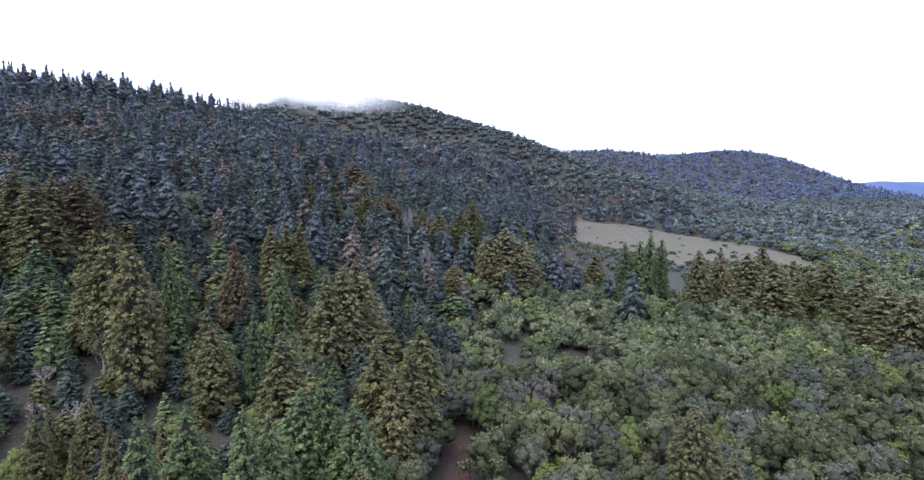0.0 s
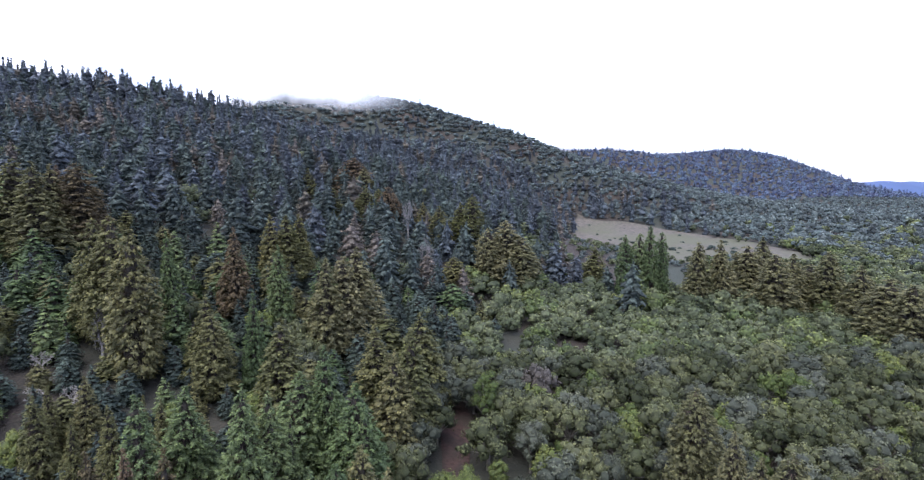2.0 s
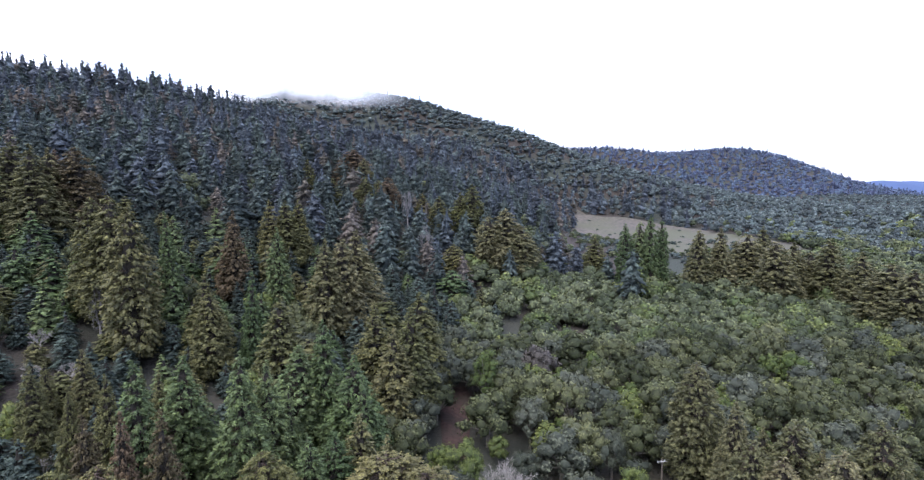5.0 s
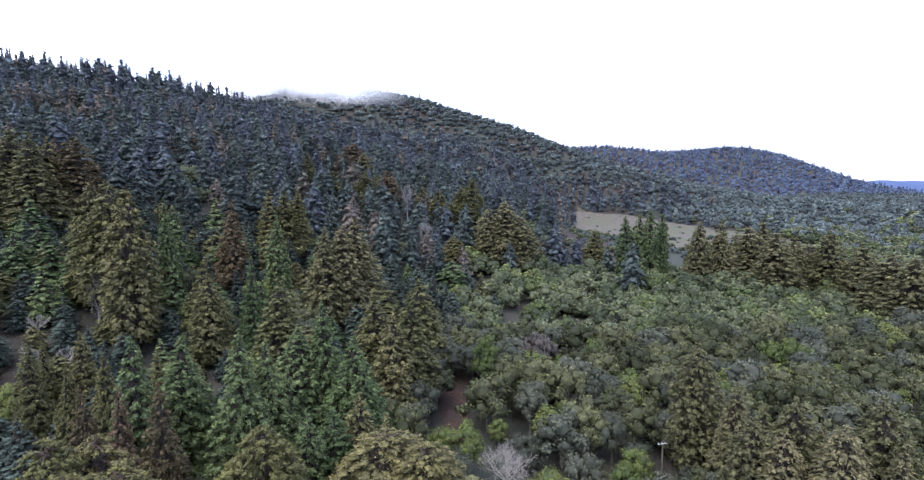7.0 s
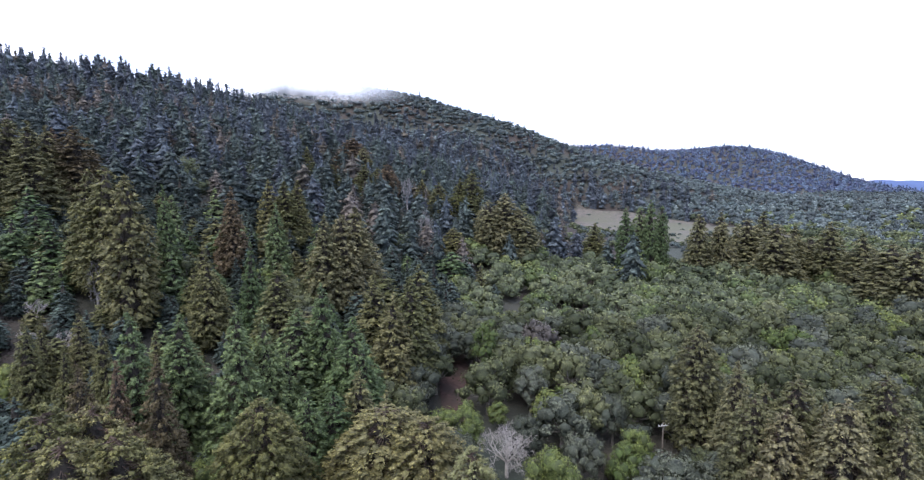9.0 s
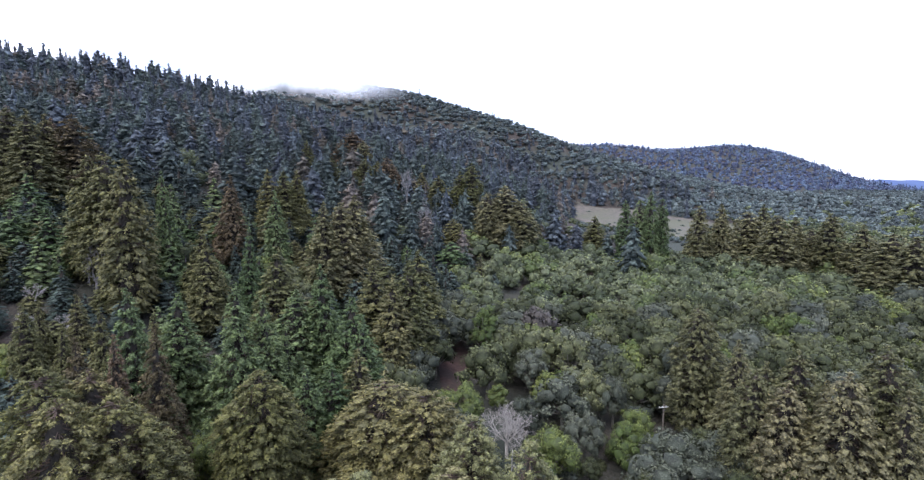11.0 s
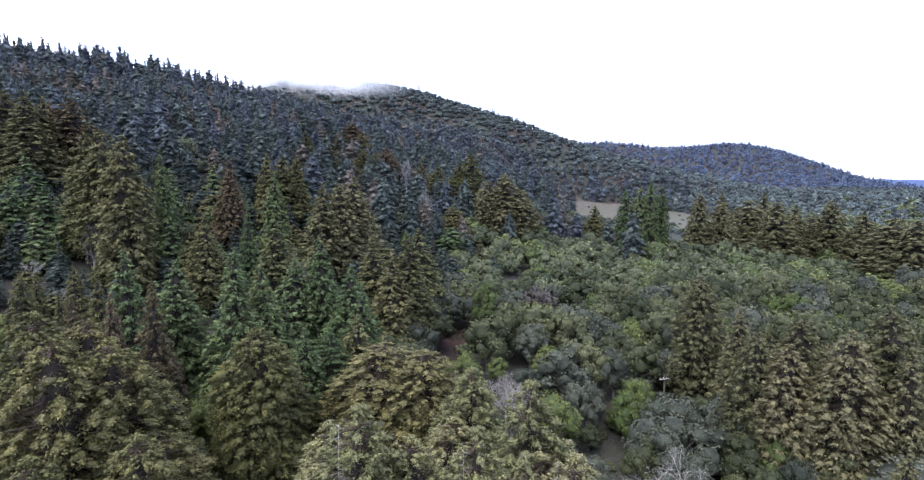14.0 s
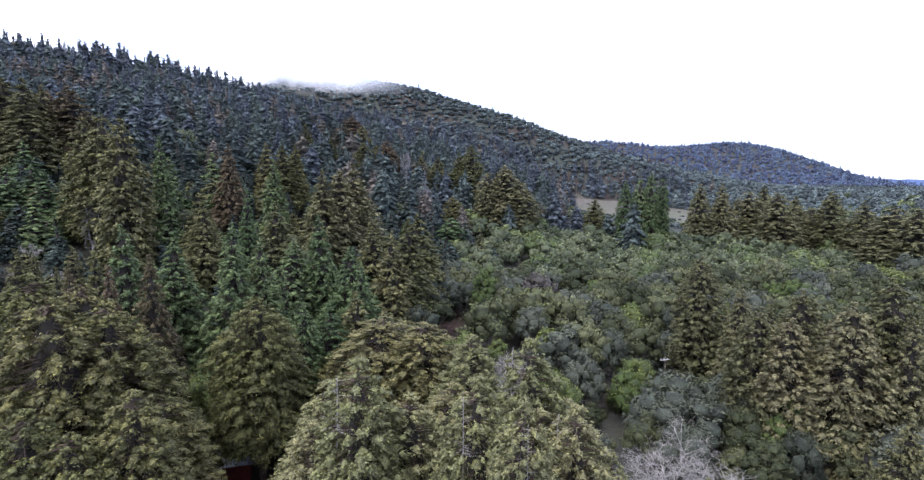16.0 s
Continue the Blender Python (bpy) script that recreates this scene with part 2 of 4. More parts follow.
def conifer(seed, high, wide, boughs, leaf, blades, base=0.05, blunt=1.15, droop=0.35, gap=1.55, loose=0.13, flat=0.6, fill=0.42):
    """Needle crown: boughs in tiers, each ending in a drooping domed clump of small pointed sprays, round a heart of
    dead twigs coloured near-black as shade. Returns corners, tip values, normals, each bough's two ends and the number
    of sprays."""
    rng = np.random.default_rng(seed)
    u = rng.uniform(0, 1, boughs * 16)
    u = np.sort(u[spread_of(u, blunt) + 0.12 > rng.uniform(0, 1.12, len(u))][:boughs])
    boughs = len(u)
    tiers = high * (1 - base) / gap
    k = np.clip((np.floor(u * tiers) + 0.5 + rng.normal(0, loose, boughs)) / tiers, 0, 0.99)
    k[-3:] = (0.87, 0.93, 0.975)
    az = np.arange(boughs) * 2.39996 + rng.normal(0, 0.3, boughs)
    u = base + (1 - base) * k
    ph = rng.uniform(0, 6.28, 4)
    sp = spread_of(k, blunt)
    lump = 1 + 0.09 * np.sin(2 * az + 9 * u + ph[0]) + 0.08 * np.sin(3 * az - 14 * u + ph[1])
    girth = 0.5 * math.sqrt(11.0 * wide * high / boughs) * (0.2 + 0.8 * sp ** 0.8) * rng.uniform(0.55, 1.35, boughs)
    girth[-3:] = 0.5 * math.sqrt(11.0 * wide * high / boughs) * np.array([0.3, 0.2, 0.11])
    deep = np.where(rng.uniform(0, 1, boughs) < 0.3, rng.uniform(0.62, 0.85, boughs), rng.uniform(0.88, 1.06, boughs))
    ln = np.maximum(wide * sp * lump * deep - girth, 0.03 * wide)
    ln[-3:] = 0.02
    out = np.stack([np.cos(az), np.sin(az), np.zeros(boughs)], 1)
    lat = np.stack([-np.sin(az), np.cos(az), np.zeros(boughs)], 1)
    root = np.column_stack([np.zeros((boughs, 2)), u * high])
    dr = droop * rng.uniform(0.45, 1.5, boughs)
    heart = root + out * ln[:, None] + UP * (ln * (0.15 - 0.7 * dr))[:, None]
    own = rng.normal(0, 0.12, boughs)
    # the sprays of every clump: over the top and the outer side, hanging at the tip
    c = np.repeat(np.arange(boughs), np.maximum((blades * (girth / girth.mean()) ** 1.6).astype(int), 4))
    q = len(c)
    n = unit(rng.normal(0, 1, (q, 3)) + out[c] * 0.45 + UP * 0.4)

    def placed(at, way, far):
        """A point of a clump, that way from its heart; the clump is long outwards, low and drooping."""
        ro, rl = (way * out[at]).sum(1) * far * 1.35, (way * lat[at]).sum(1) * far * 1.15
        return heart[at] + out[at] * ro[:, None] + lat[at] * rl[:, None] + UP * (way[:, 2] * far * flat - dr[at] * (1.3 * ro + 0.35 * np.abs(rl)))[:, None]

    pos = placed(c, n, girth[c] * rng.uniform(0.5, 1.25, q))
    d = unit(out[c] * 0.45 + n * 0.8 - UP * 0.35 + rng.normal(0, 0.35, (q, 3)))
    size = leaf * rng.uniform(0.65, 1.35, q)
    face = unit(n + UP * 0.25 + rng.normal(0, 0.4, (q, 3)))
    v = sprays(pos - d * (size * 0.4)[:, None], d, face, size, size * 0.5, 0.1)
    # upper and outer sprays get the paler tone: top light put into the colour
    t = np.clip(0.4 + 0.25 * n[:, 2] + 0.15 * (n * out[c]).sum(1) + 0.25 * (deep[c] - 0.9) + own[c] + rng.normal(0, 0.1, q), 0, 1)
    cn = unit(n * 0.85 + face * 0.35 + out[c] * 0.2)
    # the close inner growth of every clump, toned dark as shade with paler tops
    e = np.repeat(np.arange(boughs), 6)
    knob = placed(e, np.tile(OCT_V, (boughs, 1)), girth[e] * rng.uniform(0.45, 0.95, len(e))).reshape(boughs, 6, 3)[:, OCT_F].reshape(-1, 3)
    kn = unit(np.tile(OCT_V[OCT_F].reshape(-1, 3), (boughs, 1)) * np.array([1, 1, 1.2]) + out[np.repeat(np.arange(boughs), 24)] * 0.2)
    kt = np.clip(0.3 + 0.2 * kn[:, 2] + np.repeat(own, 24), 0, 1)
    v, cn, t, q = np.concatenate([v, knob]), np.concatenate([np.repeat(cn, 3, axis=0), kn]), np.concatenate([np.repeat(t, 3), kt]), q + 8 * boughs
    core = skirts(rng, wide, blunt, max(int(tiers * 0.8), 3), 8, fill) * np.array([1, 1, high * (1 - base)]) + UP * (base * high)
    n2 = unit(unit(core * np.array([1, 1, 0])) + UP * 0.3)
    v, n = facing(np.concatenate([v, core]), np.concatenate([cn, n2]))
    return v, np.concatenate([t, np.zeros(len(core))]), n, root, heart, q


def spire(seed, blunt, boughs, leaf, blades, gap):
    """A distant conifer one metre high."""
    v, t, n, _, _, _ = conifer(seed, 20.0, 4.4, boughs, leaf, blades, base=0.04, blunt=blunt, droop=0.4, gap=gap, loose=0.3, flat=0.7, fill=0.45)
    return v / 20.0, t, unit(n)


def broadleaf(seed, high, wide, lobes, leaves, leaf, low=0.3, fill=0.68):
    """Domed crown of leafy lobes, each a cluster of smaller clumps. Returns spray corners, tip values, and limbs to the lobes."""
    rng = np.random.default_rng(seed)
    a = np.arange(lobes) * 2.4 + rng.uniform(-0.5, 0.5, lobes)
    el = np.arcsin(np.linspace(-0.3, 0.97, lobes))
    rr = rng.uniform(0.5, 0.88, lobes)
    hh = high * (1 - low) / 2
    c = np.stack([np.cos(a) * np.cos(el) * rr * wide, np.sin(a) * np.cos(el) * rr * wide, high * low + hh * 0.8 + np.sin(el) * rr * hh * 1.2], 1)
    c[0] = (0, 0, high * 0.6)
    size = wide * rng.uniform(0.24, 0.46, lobes)
    size[0] = wide * 0.5
    squash = np.array([1, 1, 0.85])
    each = 11
    lb = np.repeat(np.arange(lobes), each)
    cd = unit(rng.normal(0, 1, (lobes * each, 3)) + UP * 0.45)
    cc = c[lb] + cd * size[lb][:, None] * 0.72 * squash
    cs = size[lb] * rng.uniform(0.24, 0.44, lobes * each)
    tone = rng.normal(0, 0.1, lobes * each)
    pick = cs ** 2 / np.sum(cs ** 2)
    b = rng.choice(lobes * each, leaves, p=pick)
    n = unit(rng.normal(0, 1, (leaves, 3)) + cd[b] * 0.7 + UP * 0.25)
    pos = cc[b] + n * (cs[b] * rng.uniform(0.55, 1.1, leaves))[:, None] * squash
    d = unit(np.cross(n, rng.normal(0, 1, (leaves, 3)))) + n * 0.35
    lf = leaf * rng.uniform(0.6, 1.3, leaves)
    v = sprays(pos - unit(d) * lf[:, None] * 0.5, d, n + rng.normal(0, 0.5, (leaves, 3)), lf, lf * 0.7, 0.1, 3)
    # leaves facing up and high in the crown are toned paler, as if lit
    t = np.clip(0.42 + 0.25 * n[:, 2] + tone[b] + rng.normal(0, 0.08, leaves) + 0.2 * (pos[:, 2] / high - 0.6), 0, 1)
    # lobe cores keep nearly the darkest tone, painted shade behind the leaves
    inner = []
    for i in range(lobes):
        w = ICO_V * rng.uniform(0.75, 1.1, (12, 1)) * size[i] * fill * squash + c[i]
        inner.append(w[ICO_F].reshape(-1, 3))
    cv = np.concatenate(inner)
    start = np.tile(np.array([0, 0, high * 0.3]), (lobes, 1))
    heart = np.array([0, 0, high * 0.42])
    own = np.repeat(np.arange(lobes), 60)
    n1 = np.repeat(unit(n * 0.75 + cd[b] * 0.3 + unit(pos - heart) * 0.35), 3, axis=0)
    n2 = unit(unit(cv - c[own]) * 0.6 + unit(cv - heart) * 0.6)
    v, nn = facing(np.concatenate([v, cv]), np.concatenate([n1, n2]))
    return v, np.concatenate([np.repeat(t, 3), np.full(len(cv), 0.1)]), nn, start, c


def spray_mesh(name, v, t, nrm, material, tint=None, corners=3, twigs=None):
    me = bpy.data.meshes.new(name)
    n = len(v)
    me.vertices.add(n)
    me.vertices.foreach_set("co", v.astype(np.float32).ravel())
    me.loops.add(n)
    me.loops.foreach_set("vertex_index", np.arange(n, dtype=np.int32))
    me.polygons.add(n // corners)
    me.polygons.foreach_set("loop_start", np.arange(0, n, corners, dtype=np.int32))
    me.update(calc_edges=True)
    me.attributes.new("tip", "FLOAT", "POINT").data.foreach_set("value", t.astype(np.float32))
    if tint is not None:
        me.attributes.new("tint", "FLOAT", "POINT").data.foreach_set("value", tint.astype(np.float32))
    me.materials.append(material)
    # faces from this count on form the core, its shade painted in
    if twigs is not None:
        me.materials.append(SHADE_TWIGS)
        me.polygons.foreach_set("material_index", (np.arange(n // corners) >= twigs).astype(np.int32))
    me.normals_split_custom_set_from_vertices(nrm.astype(np.float32))
    return me


def stick(vs, fs, a, b, ra, rb, sides=4):
    """A tapered limb from a to b, added to vs and fs."""
    a, b = np.asarray(a, float), np.asarray(b, float)
    d = unit(b - a)
    e = unit(np.cross(d, (0.31, 0.92, 0.22)))
    g = np.cross(d, e)
    k = len(vs)
    for p, r in ((a, ra), (b, rb)):
        for i in range(sides):
            w = 2 * math.pi * i / sides
            vs.append(p + (e * math.cos(w) + g * math.sin(w)) * r)
    for i in range(sides):
        j = (i + 1) % sides
        fs.append((k + i, k + j, k + sides + j, k + sides + i))
    fs.append(tuple(k + sides + i for i in range(sides)))


def part(name, me, parent, label=""):
    ob = new(name, me)
    ob.parent = parent
    if label:
        ob["label"] = label
    return ob


def trunk_mesh(high, thick, material, seed, limbs=()):
    rng = np.random.default_rng(seed)
    vs, fs = [], []
    pts = [np.array([0, 0, -1.5])] + [np.array([*rng.normal(0, thick * 0.12, 2), high * k]) for k in (0.12, 0.35, 0.6, 0.82, 1.0)]
    rad = [thick * 1.35, thick, thick * 0.8, thick * 0.55, thick * 0.28, 0.02]
    for i in range(5):
        stick(vs, fs, pts[i], pts[i + 1], rad[i], rad[i + 1], 7)
    for a, b in limbs:
        stick(vs, fs, a, b, 0.05, 0.012, 3)
    return mesh_from("trunk", vs, fs, material, True)


# crown forms: pointed, conical, full, domed, layered and broad, loose and soft, high-stemmed dome
FORM = {
    0: dict(base=0.03, blunt=1.25, droop=0.42, gap=1.5, loose=0.24, flat=0.62),
    1: dict(base=0.04, blunt=1.6, droop=0.4, gap=1.55, loose=0.26, flat=0.65),
    2: dict(base=0.04, blunt=2.1, droop=0.38, gap=1.6, loose=0.22, flat=0.62),
    3: dict(base=0.05, blunt=2.8, droop=0.36, gap=1.5, loose=0.26, flat=0.65),
    4: dict(base=0.05, blunt=2.3, droop=0.24, gap=1.7, loose=0.1, flat=0.45),
    5: dict(base=0.03, blunt=2.4, droop=0.3, gap=1.6, loose=0.45, flat=0.8, fill=0.3),
    6: dict(base=0.03, blunt=2.0, droop=0.28, gap=1.6, loose=0.45, flat=0.85, fill=0.3),
    7: dict(base=0.26, blunt=2.9, droop=0.45, gap=1.4, loose=0.26, flat=0.65),
}
H0, R0 = 24.0, 4.5
MADE = {}


def redwood(kind, lod, variant, m, label, group, name="redwood_tree"):
    """A conifer of a kind of needles; every form is built once and then copied."""
    key = (name, kind, lod, variant)
    if key in MADE:
        ob = copy_thing(MADE[key], m)
    else:
        br, leaf, bl = {-1: (1000, 0.25, 50), 0: (900, 0.36, 24), 1: (600, 0.52, 13), 2: (140, 0.95, 8)}[lod]
        seed = 100 * variant + 7
        v, t, nn, root, ends, count = conifer(seed, H0, R0, br, leaf, bl, **FORM[variant])
        ob = new(name)
        part("trunk", trunk_mesh(H0 * 0.94, 0.34, BARK, seed, zip(root, ends) if lod <= 1 else ()), ob)
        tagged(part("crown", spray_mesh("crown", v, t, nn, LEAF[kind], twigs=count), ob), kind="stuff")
        if kind == "amber" and variant == 6:
            dead_leader(ob, seed, variant)
        ob.matrix_basis = m
        MADE[key] = ob
    return tagged(ob, label, "tree", group)


def dead_leader(tree, seed, variant):
    """The bleached bare tip that stands out of an old crown."""
    rng = np.random.default_rng(seed + 5)
    vs, fs = [], []
    x, y = 0.5, -1.3
    foot, tip = np.array([x, y, H0 * 0.76]), np.array([x * 0.9, y * 0.9, H0 * 0.965])
    stick(vs, fs, foot, tip, 0.04, 0.012, 5)
    for i in range(26):
        k = rng.uniform(0.25, 0.97)
        a = rng.uniform(0, 6.28)
        p = foot + (tip - foot) * k
        stick(vs, fs, p, p + np.array([math.cos(a), math.sin(a), rng.uniform(-0.2, 0.35)]) * (1.25 - k) * 1.1, 0.014, 0.005, 3)
    part("dead_leader", mesh_from("dead_leader", vs, fs, PALE_BARK), tree, "bleached bare leader with short twigs")


def oak(kind, lod, variant, m, label, group, name="oak_tree", high=9.0):
    key = (name, kind, lod, variant, high)
    if key in MADE:
        ob = copy_thing(MADE[key], m)
    else:
        lobes, leaves, leaf = {0: (24, 6500, 0.28), 1: (18, 2200, 0.42), 2: (10, 500, 0.9)}[lod]
        seed = 50 * variant + 3
        v, t, nn, start, c = broadleaf(seed, high, 4.5, int(lobes * (high / 9) ** 0.7), int(leaves * (high / 9) ** 0.7), leaf, low=(0.12, 0.18, 0.08)[variant % 3])
        vs, fs = [], []
        stick(vs, fs, (0, 0, -1.2), (0.1, 0, 2.8), 0.4, 0.26, 6)
        for a, b in zip(start, c):
            stick(vs, fs, a - UP * 0.2, b, 0.16, 0.04, 4)
        ob = new(name)
        part("trunk", mesh_from("trunk", vs, fs, OAK_BARK, True), ob)
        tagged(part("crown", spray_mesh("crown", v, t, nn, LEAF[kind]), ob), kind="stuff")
        ob.matrix_basis = m
        MADE[key] = ob
    return tagged(ob, label, "tree", group)


def grow(rng, vs, fs, a, d, length, r, depth, bend=0.62):
    """A bare branching limb."""
    b = a + d * length
    stick(vs, fs, a, b, r, r * 0.62, 5 if depth > 3 else 3)
    if depth == 0:
        return
    for i in range(3 if depth > 1 else 5):
        nd = unit(d + rng.normal(0, bend, 3) + UP * 0.08)
        at = a + d * length * (1.0 if i == 0 else rng.uniform(0.45, 1.0))
        grow(rng, vs, fs, at, nd, length * rng.uniform(0.6, 0.85), r * 0.6, depth - 1, bend)


def bare_tree(x, y, top, wide, seed, label, material, depth=5, name="bare_tree", thick=0.17, limbs=4, lean=0.75, bend=0.62):
    rng = np.random.default_rng(seed)
    vs, fs, cuts = [], [], [(0, 0)]
    for i in range(limbs):
        a = 6.28 / limbs * i + rng.uniform(-0.4, 0.4)
        grow(rng, vs, fs, np.array([0, 0, 2.0]), unit(np.array([math.cos(a) * lean, math.sin(a) * lean, 1.0])), 2.0, thick, depth, bend)
        cuts.append((len(vs), len(fs)))
    arr = np.array(vs)
    z = float(ground(x, y))
    sx = wide / np.percentile(np.hypot(arr[:, 0], arr[:, 1]), 98)
    sz = max(top - z, 2) / np.percentile(arr[:, 2], 99.5)
    ob = new(name)
    arr = arr * np.array([sx, sx, sz])
    for (v0, f0), (v1, f1) in zip(cuts, cuts[1:]):
        part("limb", mesh_from("limb", arr[v0:v1], [[i - v0 for i in f] for f in fs[f0:f1]], material), ob, "leafless forking limb with fine twigs")
    tv, tf = [], []
    stick(tv, tf, (0, 0, -1), (0, 0, 2.15 * sz), 0.32, 0.22, 7)
    part("trunk", mesh_from("trunk", tv, tf, material, True), ob)
    ob.matrix_basis = pose(x, y, z)
    return tagged(ob, label, "tree")


def stand(x, y, h, r, turn, tilt=0.0, h0=H0, r0=R0):
    """Pose and scale of a tree on the ground."""
    return pose(x, y, float(ground(x, y)) - 0.2, tilt, tilt * 0.6, turn) @ Matrix.Diagonal((r / r0, r / r0, h / h0, 1))

# ---- the woods: trees that stand out, as x, y, height of the top, reach of the crown ----
GOLD = [
    (-35.0, 40.5, 27.7, 4.2), (-33.5, 44, 26.2, 4.2), (-28.4, 40.3, 22.9, 3.6), (-30.0, 37, 25.5, 3.4),
    (-27.8, 43, 20.0, 3.2), (-24.7, 40, 17.0, 3), (-27.6, 30, 18.5, 3), (-24.4, 30, 18.6, 3),
    (-22.7, 33, 18.6, 3), (-21.4, 52.6, 23.1, 5.2), (-9.2, 58, 18.7, 5.2), (-4.2, 55, 17.7, 4),
    (0.6, 46, 20.9, 3.6), (4.9, 36, 23.5, 3.4), (7.1, 35.6, 22.2, 3.2), (-6.7, 32, 23.0, 3.6),
    (-3.9, 35, 23.1, 3.4), (-9.8, 36, 20.0, 3.4), (-1.3, 43, 20.3, 3.2),
]
GOLD2 = [
    (2.9, 25.7, 23.2, 2.6), (5.6, 33, 22.6, 3.2), (1.0, 30, 22.6, 3.0), (4.0, 25, 22.7, 2.4), (7.1, 30, 20.7, 2.8), (1.4, 27, 22.1, 2.6),
    (-9.9, 33, 18.5, 3.0), (33.4, 40, 13.7, 1.7), (37.8, 42, 15.3, 2.8), (19.5, 38, 13.6, 1.2),
    (10.4, 34, 15.6, 1.8),
]
RUST = [
    (-32.6, 53, 27.7, 3.2), (-43.4, 56, 25.9, 3.2), (-39.4, 56, 24.9, 3.2), (-108.9, 147, 63.0, 7),
    (-117.2, 150, 62.8, 5), (-34.2, 240, 56.3, 5.5), (-57.0, 272, 69.0, 6), (-58.6, 130, 45.8, 3.2),
    (-33.1, 122, 39.1, 5), (-29.9, 126, 38.7, 5), (-27.2, 132, 39.2, 5), (-49.7, 262, 64.8, 4),
]
BROWN = [
    (37.1, 78, 23.8, 4.2), (38.9, 70, 20.9, 3.4), (36.1, 60.5, 22.4, 3.6), (40.4, 66, 23.6, 4),
    (41.8, 62, 24.4, 3.8), (45.1, 61, 22.7, 3.5), (41.8, 54, 24.8, 4), (47.6, 58, 25.0, 4.2),
    (48.4, 56, 27.2, 4.2), (46.0, 51, 26.3, 4), (37.3, 57, 21.8, 3.4), (10.4, 196, 40.3, 5.5),
    (16.8, 198, 41.7, 6), (22.0, 196, 38.5, 5),
]
OLIVE = [
    (-62.5, 72, 34.9, 4), (-54.6, 68, 35.1, 4.2), (-49.0, 68, 36.5, 4), (-47.9, 74, 36.5, 4.2),
    (-44.1, 72, 34.8, 3.6), (-65.4, 78, 33.4, 4), (-61.2, 80, 33.3, 4), (-10.3, 94, 29.0, 5.2),
    (-12.5, 89, 27.3, 4.6), (-8.8, 107, 30.0, 4.2), (-17.7, 102, 30.5, 4.4), (-33.7, 93, 32.5, 4),
    (-53.5, 105, 35.8, 3.8), (-79.9, 110, 49.3, 5.2), (-74.5, 108, 50.0, 5.4), (-65.4, 100, 44.2, 4.6),
    (-14.2, 66, 21.7, 3), (-9.6, 63, 21.5, 3), (-50.2, 100, 32.4, 3),
]
GREEN = [
    (-40.8, 61.6, 30.6, 4.6), (-39.8, 70, 27.9, 5), (-29.0, 64.6, 28.3, 4.2), (-26.4, 79.6, 27.8, 5),
    (-22.5, 81, 28.4, 4.2), (-16.5, 76, 27.5, 4.2), (-27.0, 68, 26.2, 3.6), (-16.9, 63, 21.4, 3.6),
    (-18.6, 60, 20.1, 3.4), (-45.7, 126, 41.8, 3.6), (-43.7, 104.6, 35.0, 2.8), (-66.2, 115, 46.2, 3.2),
    (-25.0, 70, 25.2, 3.6), (-14.5, 72, 24.0, 3.6),
]
FAR_OLIVE = [
    (-112.4, 136, 61.7, 7), (-122.5, 140, 62.8, 7), (-113.3, 142, 61.3, 6), (-57.2, 229, 57.7, 5.5),
    (-56.8, 153, 48.4, 5), (-53.9, 157, 48.2, 4.5), (-51.5, 160, 47.9, 4.5), (-44.6, 240, 53.4, 4.5),
    (-40.5, 250, 55.0, 4), (-73.7, 248, 67.4, 4), (-17.9, 232, 50.8, 4.5), (-9.7, 224, 48.4, 5),
    (-0.8, 226, 51.5, 5.5), (4.8, 224, 49.4, 5), (-2.7, 180, 39.5, 5), (57.5, 222, 32.1, 5.5),
]
RIVER_ROW = [
    (64.2, 200, 36.8, 3.8), (69.9, 202, 37.5, 4), (74.0, 200, 36.5, 3.8), (78.8, 202, 33.8, 3.2),
    (86.4, 186, 34.1, 3.6), (95.9, 188, 34.5, 4.4), (111.7, 199, 34.3, 5), (107.8, 174, 31.2, 5.5),
    (120.4, 185, 29.8, 5), (129.9, 190, 27.7, 4.5), (129.3, 179, 31.5, 4.5), (131.4, 167, 28.3, 5.5),
    (127.4, 150, 29.7, 5.5), (124.8, 140, 27.1, 5), (123.9, 210, 33.6, 5),
]

WORDS = {
    "gold": "tall redwood with olive-gold needles beside the clearing",
    "amber": "redwood with bright yellowish needles and a loose crown",
    "rust": "redwood with rusty brown needles among greener trees",
    "brown": "dense redwood with brownish olive drooping sprays",
    "olive": "olive-green redwood with tiers of drooping branches",
    "green": "dark green conifer with dense soft needles on the slope",
    "fir": "dark blue-green fir standing in the hillside woods",
}
TAKEN = []


def plant(rows, kind, lod, group, seed, forms=(0, 1, 2, 3), wide=1.0):
    rng = random.Random(seed)
    for i, (x, y, top, r) in enumerate(rows):
        h = max(top - float(ground(x, y)), 6.0)
        TAKEN.append((x, y, r * 0.8))
        redwood(kind, lod, forms[i % len(forms)], stand(x, y, h, r * wide, rng.uniform(0, 360), rng.uniform(-1.5, 1.5)), WORDS[kind], group)


